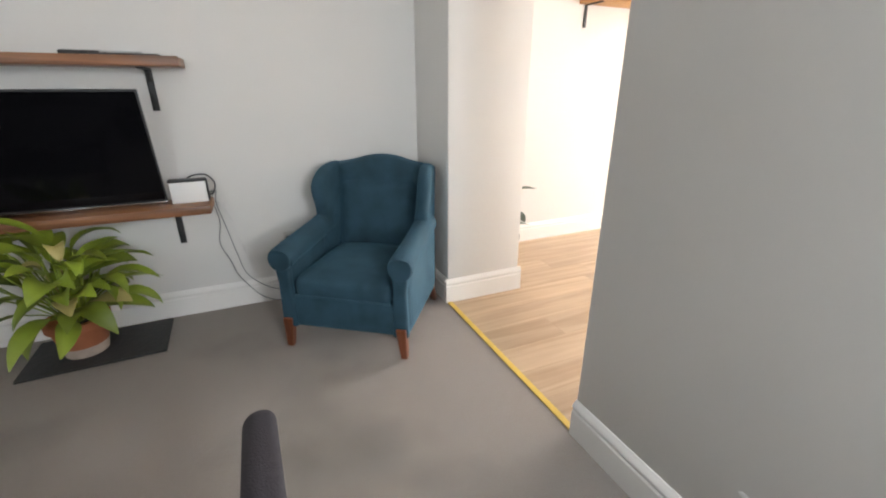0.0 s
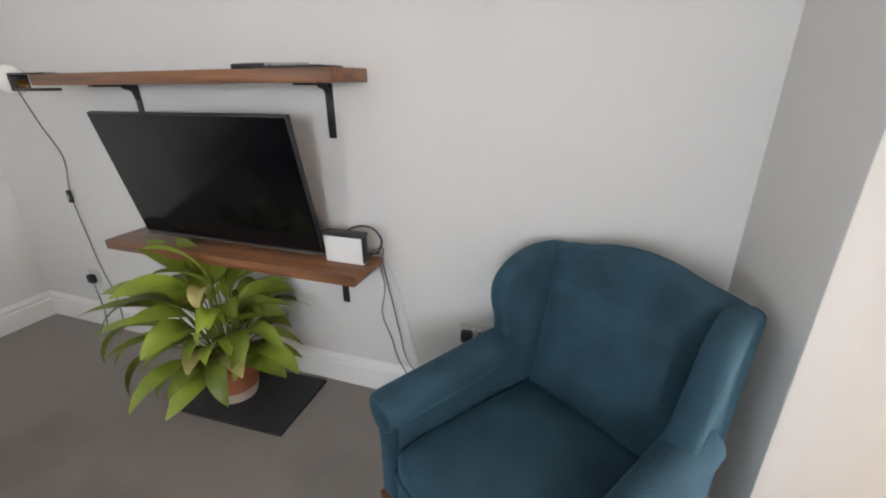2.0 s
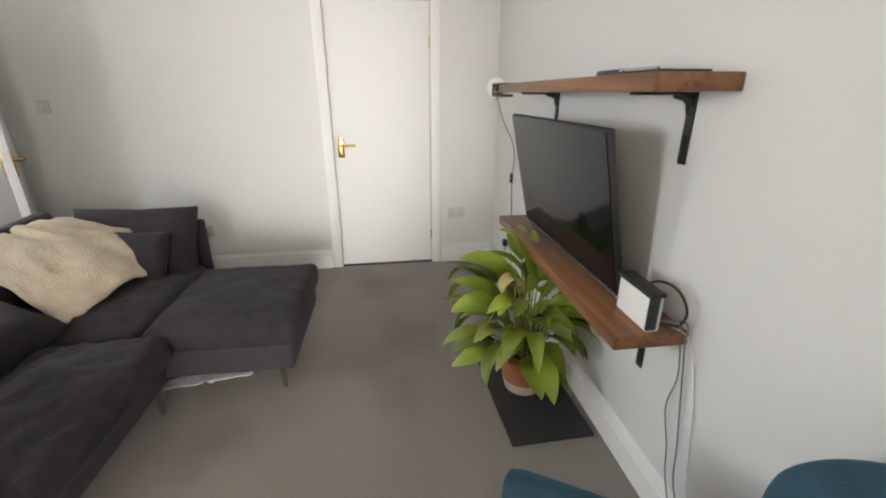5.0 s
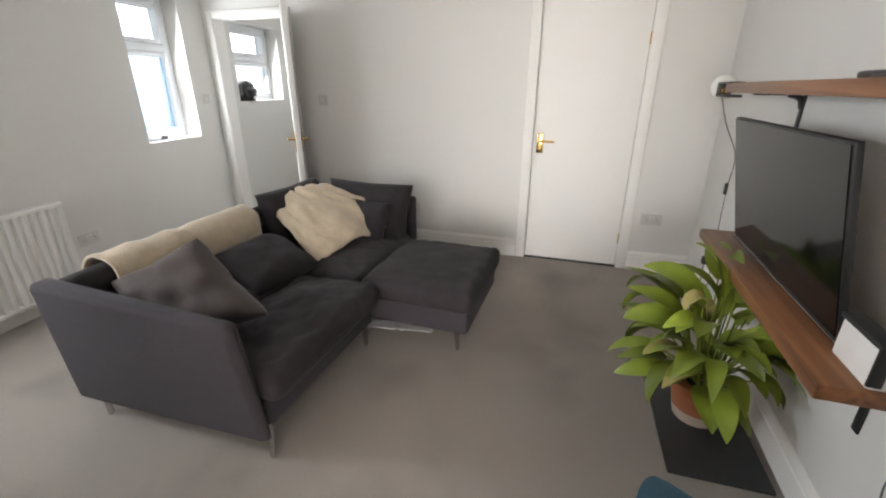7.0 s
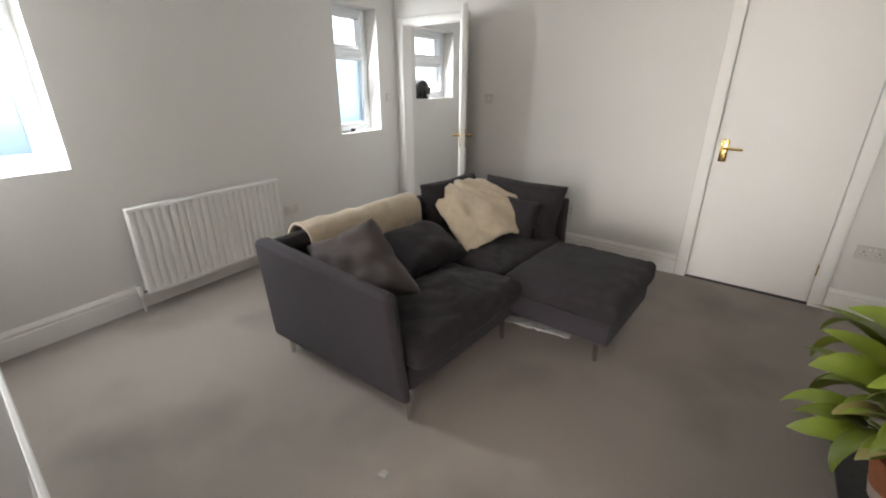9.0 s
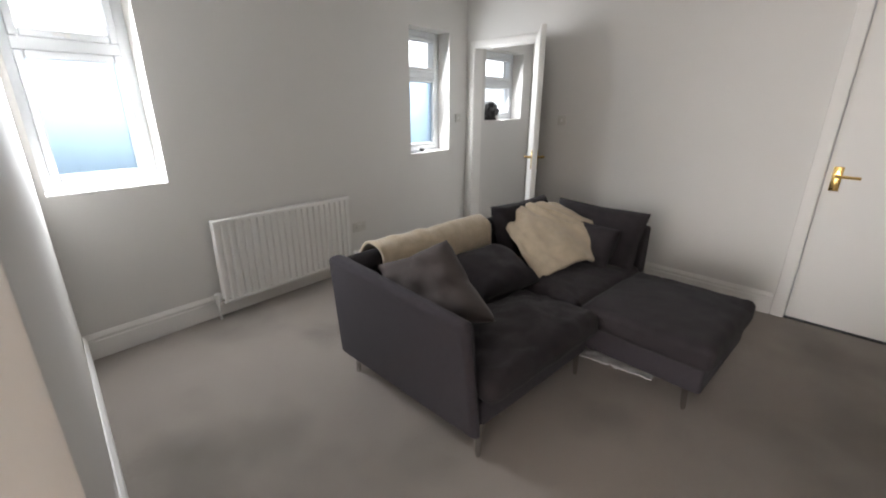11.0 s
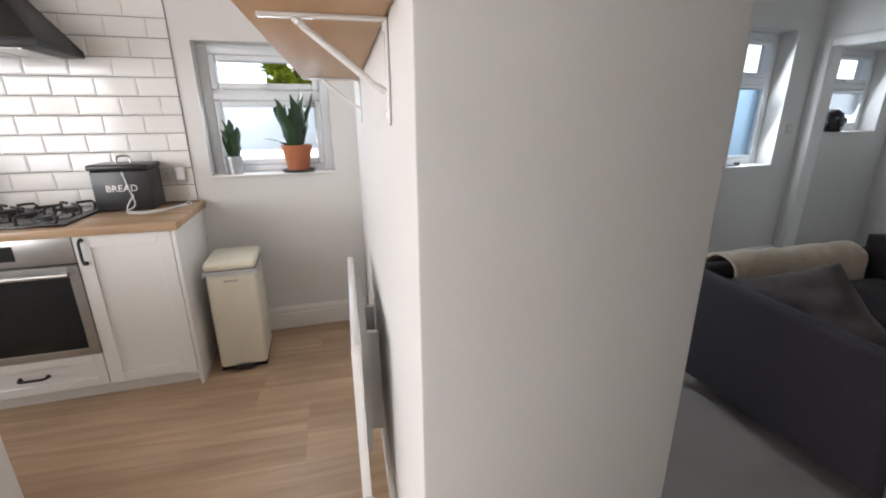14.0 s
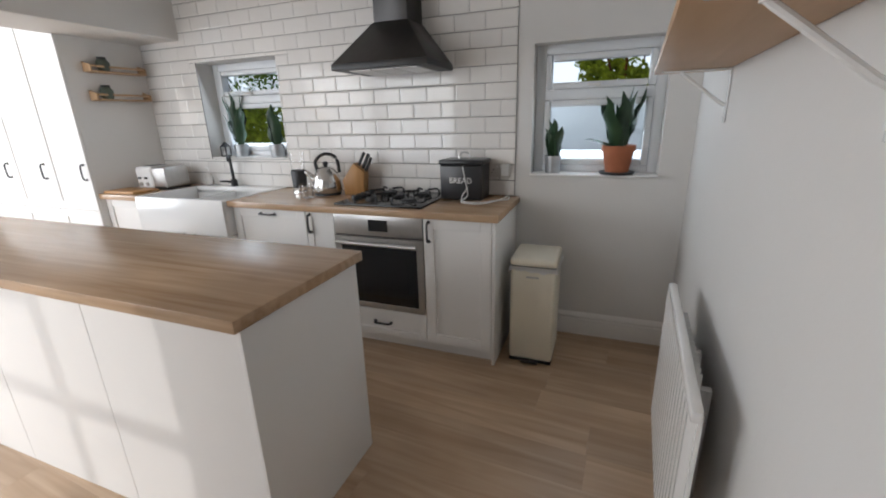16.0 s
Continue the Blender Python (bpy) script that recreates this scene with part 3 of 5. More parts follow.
backdrop = tagged(link("backdrop", box(-90, 110, -56.2, -56, -0.5, 22), glow_sheet), "pale glowing sheet added to brighten the window panes", "backdrop", kind="structure")


# ---- living room things ----
def slab(lo, hi, r, seg=3):
    """A block between two four-cornered outlines, with rounded edges."""
    bm = bmesh.new()
    a, b = [bm.verts.new(p) for p in lo], [bm.verts.new(p) for p in hi]
    bm.faces.new(a[::-1]), bm.faces.new(b)
    for i in range(4):
        bm.faces.new((a[i], a[(i + 1) % 4], b[(i + 1) % 4], b[i]))
    bmesh.ops.recalc_face_normals(bm, faces=bm.faces[:])
    bmesh.ops.bevel(bm, geom=bm.edges[:], offset=r, segments=seg, affect="EDGES", profile=0.5)
    return bm


def sofa():
    m = thing("corner_sofa", (0, 0, 0), "dark charcoal fabric corner sofa with low back on carpet", "sofa")
    part("seat_base", box(-0.005, 0.86, 1.04, 1.93, 0.13, 0.27, 0.02, 3), SOFA_ARM, m)
    part("corner_base", box(-0.84, -0.006, 1.04, 1.85, 0.13, 0.27, 0.02, 3), SOFA_ARM, m)
    part("footstool_base", box(-0.72, -0.02, 1.852, 2.48, 0.14, 0.29, 0.02, 3), SOFA_ARM, m)
    part("seat_cushion", puff(0.0, 0.86, 1.50, 2.0, 0.255, 0.395, 0.06, 0.035, 31, 2, 0.022), SOFA, m, "charcoal seat cushion, soft and creased", 180)
    part("seat_cushion", puff(0.0, 0.86, 1.10, 1.515, 0.25, 0.405, 0.05, 0.03, 31, 12, 0.022), SOFA, m, "", 180)
    part("corner_cushion", puff(-0.80, 0.005, 1.10, 1.86, 0.25, 0.40, 0.05, 0.03, 31, 7, 0.018), SOFA, m, "", 180)
    part("footstool_cushion", puff(-0.735, 0.01, 1.855, 2.51, 0.27, 0.40, 0.045, 0.02, 27, 5, 0.010), SOFA, m, "", 180)
    part("backrest", prism([(1.0, 0.11), (1.10, 0.11), (1.12, 0.30), (1.07, 0.58), (1.04, 0.635), (0.98, 0.64), (0.95, 0.58)], 1.86, 0.018, 2, None, Matrix(((0, 1, 0, -0.98), (1, 0, 0, 0), (0, 0, 1, 0), (0, 0, 0, 1)))), SOFA, m)
    part("side_backrest", slab([(-0.91, 1.0, 0.11), (-0.91, 1.84, 0.11), (-0.84, 1.84, 0.11), (-0.84, 1.0, 0.11)], [(-0.94, 1.0, 0.64), (-0.94, 1.83, 0.64), (-0.88, 1.83, 0.64), (-0.88, 1.0, 0.64)], 0.02), SOFA, m)
    part("back_roll", tube(curve([(-0.88, 1.06, 0.60), (-0.3, 1.045, 0.612), (0.4, 1.045, 0.612), (0.85, 1.05, 0.605), (0.895, 1.05, 0.60)], 8), 0.062, 14), SOFA, m, "rounded cloth roll along the back", 60)
    part("armrest", slab([(0.855, 1.0, 0.095), (0.845, 1.945, 0.095), (0.895, 1.945, 0.095), (0.945, 0.975, 0.095)], [(0.895, 0.99, 0.675), (0.90, 1.935, 0.652), (0.965, 1.935, 0.652), (0.985, 0.985, 0.675)], 0.030, 5), SOFA_ARM, m, "thin upholstered arm, lighter grey")
    for x, y in ((0.86, 1.93), (0.90, 1.08), (0.045, 1.905), (-0.085, 2.41), (-0.66, 2.41), (-0.86, 1.08)):
        part("leg", tube([(x - 0.012, y - 0.012, 0.16), (x, y, 0.012), (x + 0.001, y, 0.0)], 0.017, 10, None, 0.008), CHROME, m, "tapered metal leg")
    return m


sofa()


def lying(centre, along, across):
    """A pose whose x and y run along two given directions."""
    x = Vector(along).normalized()
    z = x.cross(Vector(across)).normalized()
    y = z.cross(x)
    m = Matrix((x, y, z)).transposed().to_4x4()
    m.translation = centre
    return m


def cushion(name, m, w, h, t, material, label, seed, wrinkle=0.012):
    ob = link(name, pillow(w, h, t, 24, seed, wrinkle), material, None, "", 180)
    ob.matrix_world = m
    return tagged(ob, label, "cushion")


_bm = turn(pillow(0.53, 0.53, 0.20, 36, 3, 0.022, 0.14), Matrix.Diagonal((1.04, 0.68, 1.0, 1.0)) @ pose(0, 0, 0, 0, 0, 45))
_velvet = link("cushion", _bm, CUSHION, None, "", 180)
_velvet.matrix_world = lying((0.70, 1.455, 0.555), (-0.06, 0.74, -0.05), (-0.20, -0.05, 0.45))
tagged(_velvet, "large brown-grey velvet cushion slumped corner-up against the arm", "cushion")
cushion("cushion", lying((0.13, 1.36, 0.475), (-0.40, 0.05, 0.0), (-0.14, -0.36, 0.12)), 0.45, 0.38, 0.15, SOFA, "small dark charcoal cushion lying on the seat", 4, 0.016)
cushion("back_cushion", lying((-0.79, 1.50, 0.54), (0.02, 0.66, 0.0), (-0.14, 0.0, 0.36)), 0.68, 0.42, 0.19, SOFA, "dark charcoal back cushion at the corner", 6, 0.016)
cushion("back_cushion", lying((-0.48, 1.14, 0.56), (0.62, 0.0, 0.0), (0.0, -0.12, 0.38)), 0.62, 0.42, 0.16, SOFA, "dark charcoal back cushion leaning on the sofa back", 16, 0.016)
cushion("cushion", lying((-0.62, 1.56, 0.50), (0.05, 0.36, 0.0), (-0.14, 0.0, 0.26)), 0.36, 0.32, 0.13, SOFA, "small dark charcoal cushion before a larger one", 8, 0.014)


def drape(name, profile, x0, x1, label, seed, n=30, wave=0.012):
    """Cloth laid over a profile in y and z, from x0 to x1, with thickness and soft folds."""
    pts = curve([(0, *p) for p in profile], 6)
    bm = bmesh.new()
    rows = []
    for i in range(n + 1):
        t = i / n
        row = []
        for j, p in enumerate(pts):
            s = j / (len(pts) - 1)
            x = x0 + (x1 - x0) * t + 0.03 * math.sin(3 * s + seed) * (t - 0.5)
            q = wave * noise.noise(Vector((x * 11, s * 2.5, seed))) + 0.5 * wave * noise.noise(Vector((x * 30, s * 8, seed)))
            row.append(bm.verts.new((x, p.y + q, p.z + q + 0.014 * abs(noise.noise(Vector((x * 5, s * 3, seed + 9)))))))
        rows.append(row)
    for a, b in zip(rows, rows[1:]):
        for j in range(len(a) - 1):
            bm.faces.new((a[j], b[j], b[j + 1], a[j + 1]))
    bmesh.ops.recalc_face_normals(bm, faces=bm.faces[:])
    bmesh.ops.solidify(bm, geom=bm.faces[:], thickness=0.014)
    ob = link(name, bm, FLEECE, None, "", 180)
    return tagged(ob, label, "throw")


drape("throw", [(0.92, 0.36), (0.925, 0.56), (0.96, 0.668), (1.04, 0.706), (1.125, 0.66), (1.148, 0.55), (1.16, 0.42)], -0.12, 0.755, "cream fleece throw folded over the sofa back", 2)
def hanging(a, b, c, d, n=46, bulge=0.07, seed=4):
    """Soft cloth between four corners: a and b at the top, c and d below b and a, with folds that run down it."""
    a, b, c, d = (Vector(p) for p in (a, b, c, d))
    out = (c - a).cross(b - d).normalized()
    if out.z < 0:
        out = -out
    bm = bmesh.new()
    rows = []
    for i in range(n + 1):
        v = i / n
        row = []
        for j in range(n + 1):
            u = j / n
            p = (a.lerp(b, u)).lerp(d.lerp(c, u), v)
            edge = (u * (1 - u) * 4) ** 0.5 * (0.35 + 0.65 * (v * (1 - v) * 4) ** 0.5)
            warp = 0.5 * noise.noise(Vector((u * 2.2, v * 1.6, seed)))
            fold = math.sin((u + 0.25 * warp + 0.12 * v) * 26) * 0.010 + math.sin((u * 1.7 - 0.3 * v + warp) * 19 + seed) * 0.007
            fold *= 0.3 + abs(noise.noise(Vector((u * 3, v * 2.5, seed + 5)))) * 1.8
            fine = 0.010 * noise.noise(Vector((u * 7, v * 7, seed + 1)))
            side = 0.016 * noise.noise(Vector((v * 4, u * 1.2, seed + 8)))
            row.append(bm.verts.new(p + out * (bulge * edge + fold + fine) + (b - a).normalized() * side + Vector((0, 0, 0.022 * noise.noise(Vector((u * 4, seed, v)))))))
        rows.append(row)
    for p, q in zip(rows, rows[1:]):
        for j in range(n):
            bm.faces.new((p[j], q[j], q[j + 1], p[j + 1]))
    bmesh.ops.recalc_face_normals(bm, faces=bm.faces[:])
    bmesh.ops.solidify(bm, geom=bm.faces[:], thickness=0.018)
    return bm


_throw = link("throw", hanging((-0.27, 1.03, 0.71), (-0.69, 1.24, 0.735), (-0.86, 1.76, 0.475), (-0.08, 1.53, 0.415)), FLEECE, None, "", 180)
tagged(_throw, "cream fleece throw crumpled over cushions on the sofa", "throw")


def smooth_outline(points, n=4):
    """More points along a closed outline, so that its curves run smoothly."""
    p = [Vector((x, 0, z)) for x, z in points]
    out = []
    for i in range(len(p)):
        a, b, c, d = p[i - 1], p[i], p[(i + 1) % len(p)], p[(i + 2) % len(p)]
        for k in range(n):
            t = k / n
            q = 0.5 * (2 * b + (c - a) * t + (2 * a - 5 * b + 4 * c - d) * t * t + (3 * b - a - 3 * c + d) * t ** 3)
            out.append((q.x, q.z))
    return out


def rounded(outline, depth, r):
    """A soft-edged panel: the outline shrinks in three steps towards both faces."""
    bm = bmesh.new()
    cx, cz = sum(p[0] for p in outline) / len(outline), sum(p[1] for p in outline) / len(outline)
    rings = []
    for k in range(9):
        a = math.pi * k / 8
        inset = r * (1 - math.sin(a))
        y = depth / 2 - math.cos(a) * depth / 2
        ring = []
        for x, z in outline:
            d = Vector((cx - x, cz - z))
            d = d.normalized() * inset
            ring.append(bm.verts.new((x + d.x, y, z + d.y)))
        rings.append(ring)
    n = len(outline)
    for a, b in zip(rings, rings[1:]):
        for i in range(n):
            bm.faces.new((a[i], a[(i + 1) % n], b[(i + 1) % n], b[i]))
    bm.faces.new(rings[0][::-1])
    bm.faces.new(rings[-1])
    bmesh.ops.recalc_face_normals(bm, faces=bm.faces[:])
    return bm


def armchair(m):
    """A wing chair: the origin lies between its front feet, +y points back."""
    ob = thing("wing_armchair", m, "worn teal velvet wing armchair with short wooden legs", "armchair")
    part("seat_frame", puff(-0.325, 0.325, 0.0, 0.62, 0.112, 0.30, 0.03, 0, 7, 1, 0.002), TEAL, ob, "", 180)
    part("seat_cushion", puff(-0.255, 0.255, -0.012, 0.56, 0.275, 0.40, 0.045, 0.03, 9, 4, 0.006), TEAL, ob, "sat-in velvet seat cushion", 180)
    back = [(-0.27, 0.30), (0.27, 0.30), (0.30, 0.80), (0.297, 0.862), (0.255, 0.882), (0.17, 0.900), (0.09, 0.922), (0.0, 0.931), (-0.09, 0.922), (-0.17, 0.900), (-0.255, 0.882), (-0.297, 0.862), (-0.30, 0.80)]
    bm = rounded(smooth_outline(back), 0.13, 0.045)
    turn(bm, pose(0, 0.52, 0) @ pose(0, 0, 0.3, -11) @ pose(0, 0, -0.3))
    part("backrest", bm, TEAL, ob, "", 50)
    bm = puff(-0.25, 0.25, 0.492, 0.60, 0.34, 0.885, 0.055, 0, 11, 6, 0.004)
    turn(bm, pose(0, 0, 0.3, -11) @ pose(0, 0, -0.3))
    part("back_pad", bm, TEAL, ob, "", 180)
    for s in (-1, 1):
        wing = [(0.36, 0.40), (0.64, 0.40), (0.715, 0.80), (0.705, 0.848), (0.64, 0.868), (0.56, 0.862), (0.485, 0.832), (0.432, 0.775), (0.415, 0.70), (0.425, 0.63), (0.42, 0.56), (0.385, 0.50)]
        bm = rounded(smooth_outline(wing), 0.075, 0.03)
        turn(bm, Matrix(((0, 1, 0, 0.243 if s > 0 else -0.318), (1, 0, 0, 0), (0, 0, 1, 0), (0, 0, 0, 1))))
        for v in bm.verts:
            v.co.x += s * 0.15 * max(0.0, 0.64 - v.co.y) * min(1.0, max(0.0, (v.co.z - 0.5) / 0.25))
        bmesh.ops.recalc_face_normals(bm, faces=bm.faces[:])
        part("wing", bm, TEAL, ob, "", 60)
        # arm: a panel, a rolled top and a scrolled front
        part("arm_panel", puff(*sorted((s * 0.255, s * 0.338)), 0.0, 0.62, 0.115, 0.51, 0.03, 0, 7, 9, 0.002), TEAL, ob, "", 180)
        roll = tube([(s * 0.305, -0.005, 0.483), (s * 0.305, 0.01, 0.489), (s * 0.303, 0.25, 0.511), (s * 0.295, 0.54, 0.545)], 0.062, 18)
        part("arm_roll", roll, TEAL, ob, "rolled velvet arm, rubbed at the front", 60)
        part("arm_scroll", prism([(s * 0.305 + 0.06 * math.cos(a), 0.485 + 0.06 * math.sin(a)) for a in [k * 0.349 for k in range(18)]], 0.022, 0.006, 2, None, pose(0, -0.02, 0)), TEAL, ob, "", 50)
        part("arm_front", prism([(s * 0.255, 0.115), (s * 0.335, 0.115), (s * 0.33, 0.36), (s * 0.345, 0.48), (s * 0.26, 0.48), (s * 0.262, 0.36)], 0.04, 0.012, 2, None, pose(0, -0.012, 0)), TEAL, ob, "", 50)
        for y, lean in ((0.0, 0), (0.58, 0.07)):
            bm = bmesh.new()
            a = [bm.verts.new((s * 0.30 + dx * 0.026, y + dy * 0.026, 0.17)) for dx, dy in ((-1, -1), (1, -1), (1, 1), (-1, 1))]
            b = [bm.verts.new((s * 0.31 + dx * 0.016, y + lean + dy * 0.016, 0.0)) for dx, dy in ((-1, -1), (1, -1), (1, 1), (-1, 1))]
            bm.faces.new(a), bm.faces.new(b[::-1])
            for i in range(4):
                bm.faces.new((a[i], b[i], b[(i + 1) % 4], a[(i + 1) % 4]))
            bmesh.ops.recalc_face_normals(bm, faces=bm.faces[:])
            bmesh.ops.bevel(bm, geom=bm.edges[:], offset=0.004, segments=1, affect="EDGES")
            part("leg", bm, LEGWOOD, ob, "tapered red-brown wooden leg")
    part("piping", tube([(-0.25, -0.012, 0.30), (0.25, -0.012, 0.30)], 0.006, 6), TEAL, ob)
    return ob


armchair(pose(1.283, 3.036, 0, 0, 0, -35.2))


def bracket(parent, x, z, depth, drop, up=False):
    """A black forged angle bracket under a shelf; y runs back from the wall."""
    bm = box(x - 0.016, x + 0.016, -0.008, 0.0, z - drop, z, 0.003)
    box(x - 0.016, x + 0.016, -depth, 0, z - 0.008, z, 0.003, 2, bm)
    tube(curve([(x, -0.06, z - 0.005), (x, -0.02, z - 0.02), (x, -0.005, z - 0.06)], 4), 0.012, 8, bm)
    for k in (0.25, 0.6, 0.9):
        lathe([(0.0, 0.003), (0.006, 0.002), (0.007, 0)], 10, bm, pose(x, -0.008, z - drop * k, 90))
    part("bracket", bm, BLACK, parent, "black iron angle bracket")


def plank_shelf(m, x0, x1, brackets, drop, label):
    ob = thing("wall_shelf", m, label, "shelf")
    bm = box(x0, x1, -0.235, -0.002, 0, 0.045, 0.004, 2)
    for v in bm.verts:
        v.co += Vector((0, 0.003, 0.0025)) * noise.noise(v.co * 5)
    part("board", bm, SHELFWOOD, ob)
    for x in brackets:
        bracket(ob, x, 0.0, 0.19, drop)
    return ob


plank_shelf((0, 3.815, 1.362), -0.70, 0.73, (0.565, -0.42), 0.20, "rough dark-stained timber wall shelf on black brackets")
plank_shelf((0, 3.815, 0.655), -0.56, 0.742, (0.55, -0.36), 0.21, "dark-stained timber wall shelf under the television")


def television():
    ob = thing("television", pose(0.057, 3.70, 0.708) @ pose(0, 0, 0, 12), "black flat television leaning forward, screen off", "television")
    part("casing", box(-0.482, 0.482, 0.0, 0.022, 0.004, 0.565, 0.004), BLACK, ob)
    part("screen", box(-0.476, 0.476, -0.004, 0.0, 0.022, 0.559, 0.001, 1), SCREEN, ob, "glossy black screen")
    part("lower_trim", box(-0.48, 0.48, -0.008, 0.003, 0.004, 0.014, 0.002), CHROME, ob)
    part("back_box", box(-0.30, 0.30, 0.022, 0.06, 0.06, 0.36, 0.015), BLACK, ob)
    part("sensor", box(-0.015, 0.015, -0.006, 0.0, 0.012, 0.02, 0.002), BLACK, ob)
    return ob


television()
dock = thing("console_dock", (0.64, 3.70, 0.70), "white plastic console dock with black top edge", "console")
part("body", box(-0.08, 0.09, -0.02, 0.022, 0.0, 0.112, 0.006), PLASTIC, dock)
part("cover", box(-0.082, 0.093, -0.028, 0.024, 0.112, 0.126, 0.003, 2, box(0.09, 0.099, -0.028, 0.004, 0.012, 0.122, 0.003)), BLACK, dock)

clutter = thing("remote_control", (0.36, 3.68, 1.409), "black remote control lying on the upper shelf", "remote control")
part("case", box(-0.09, 0.09, -0.022, 0.022, 0, 0.018, 0.006), BLACK, clutter)
bm = bmesh.new()
for i in range(7):
    for j in range(3):
        box(-0.075 + i * 0.022, -0.062 + i * 0.022, -0.014 + j * 0.011, -0.006 + j * 0.011, 0.0175, 0.020, 0, 1, bm)
part("buttons", bm, PLASTIC_GREY, clutter)
tablet = thing("tablet", (0.52, 3.71, 1.409), "thin black tablet lying on the upper shelf", "tablet")
part("case", box(-0.13, 0.13, -0.075, 0.075, 0, 0.008, 0.003), BLACK, tablet)
part("stylus", tube([(-0.1, -0.05, 0.013), (0.06, -0.03, 0.013)], 0.005, 8), PLASTIC_GREY, tablet)


def lamp():
    ob = thing("clip_lamp", (-0.89, 3.615, 1.366), "opal glass globe lamp clipped to the shelf end", "lamp")
    part("globe", lathe([(0.0, -0.062)] + [(0.062 * math.cos(a), 0.062 * math.sin(a)) for a in [-1.3 + k * 0.2 for k in range(14)]] + [(0.0, 0.062)], 28, None, pose(0, 0, 0.02)), BULB, ob, "white opal glass globe", 180)
    part("socket", lathe([(0.0, 0), (0.021, 0.0), (0.024, 0.02), (0.02, 0.04), (0.0, 0.042)], 20, None, pose(0.055, -0.01, 0.0, 0, 90, 0)), BRASS, ob)
    part("clip", box(0.07, 0.28, -0.045, 0.02, 0.037, 0.045, 0.003, 2, box(0.07, 0.28, -0.045, 0.02, -0.026, -0.014, 0.003, 2, box(0.07, 0.088, -0.045, 0.02, -0.024, 0.043, 0.003))), BLACK, ob)
    return ob


lamp()


def cable(name, pts, r, material, label, n=12):
    ob = link(name, tube(curve(pts, n), r, 6), material, None, "", 180)
    return tagged(ob, label, "cable")


cable("lamp_cable", [(-0.85, 3.605, 1.35), (-0.90, 3.67, 1.2), (-1.01, 3.78, 1.02), (-1.09, 3.803, 0.84), (-1.085, 3.803, 0.72), (-1.07, 3.803, 0.6), (-1.04, 3.80, 0.42), (-0.98, 3.795, 0.22), (-0.97, 3.77, 0.03), (-1.06, 3.75, 0.012), (-1.12, 3.79, 0.12), (-1.13, 3.79, 0.29)], 0.0035, CABLE, "thin grey lamp cable hanging down the wall")
sw = thing("inline_switch", (-1.092, 3.80, 0.81), "small black inline switch on the lamp cable", "switch")
part("case", box(-0.013, 0.013, -0.012, 0.006, -0.035, 0.035, 0.006), BLACK, sw)
part("rocker", box(-0.006, 0.006, -0.016, -0.011, -0.012, 0.012, 0.002), PLASTIC_GREY, sw)
cable("power_cable", [(0.7, 3.74, 0.72), (0.755, 3.765, 0.735), (0.735, 3.79, 0.69), (0.75, 3.80, 0.55), (0.73, 3.80, 0.42), (0.77, 3.80, 0.3), (0.8, 3.795, 0.2), (0.9, 3.78, 0.06), (1, 3.76, 0.012), (1.08, 3.77, 0.02), (1.1, 3.79, 0.2), (1.11, 3.79, 0.36)], 0.0027, CABLE, "grey power cable trailing to a socket")
cable("power_cable", [(0.7, 3.74, 0.72), (0.76, 3.78, 0.74), (0.75, 3.80, 0.66), (0.78, 3.80, 0.5), (0.81, 3.80, 0.34), (0.85, 3.79, 0.2), (0.98, 3.78, 0.09), (1.1, 3.77, 0.1), (1.17, 3.79, 0.3), (1.19, 3.79, 0.36)], 0.0027, CABLE, "dark power cable trailing to a socket")
cable("power_cable", [(0.72, 3.77, 0.71), (0.76, 3.80, 0.68), (0.82, 3.806, 0.52), (0.85, 3.806, 0.36), (0.89, 3.80, 0.21), (0.98, 3.795, 0.05)], 0.0018, CABLE_WHITE, "white cable hanging down the wall")
cable("loop_cable", [(0.60, 3.73, 0.79), (0.66, 3.75, 0.83), (0.73, 3.76, 0.83), (0.765, 3.77, 0.78), (0.75, 3.765, 0.73), (0.72, 3.75, 0.72)], 0.004, BLACK, "black cable looping behind the console dock")


def socket(m, plugs=(), w=0.146, label="white double wall socket"):
    ob = thing("wall_socket", m, label, "socket", "wall sockets")
    part("plate", box(-w / 2, w / 2, 0, 0.009, -0.043, 0.043, 0.004), SWITCH, ob)
    for k in ((-0.036, 0.036) if w > 0.1 else (0.0,)):
        for dx, dz, a, b in ((0, 0.006, 0.003, 0.004), (-0.011, -0.012, 0.003, 0.002), (0.011, -0.012, 0.003, 0.002)):
            part("pin_hole", box(k + dx - a, k + dx + a, 0.0085, 0.0095, dz - b, dz + b, 0, 1), BLACK, ob)
    for k in ((-0.012, 0.012) if w > 0.1 else (0.0,)):
        part("rocker", box(k - 0.005, k + 0.005, 0.009, 0.013, 0.018, 0.034, 0.002, 1), PLASTIC, ob)
    for k in plugs:
        part("plug", box(k - 0.024, k + 0.024, 0.009, 0.042, -0.03, 0.022, 0.01, 2), BLACK, ob, "black plug")
    return ob


NORTHF = pose(0, 3.815, 0, 0, 0, 180)
socket(NORTHF @ pose(-1.155, 0, 0.395), (-0.03, 0.04), label="white double wall socket with two black plugs")
socket(NORTHF @ pose(1.135, 0, 0.325), (0.0,), 0.088, "white wall socket with a black plug")
socket(WEST @ pose(0.315, 0, 0.425))
socket(WEST @ pose(2.27, 0, 0.36), (), 0.088, "white single wall socket behind the sofa")
socket(SOUTH @ pose(-2.0, 0, 0.37))


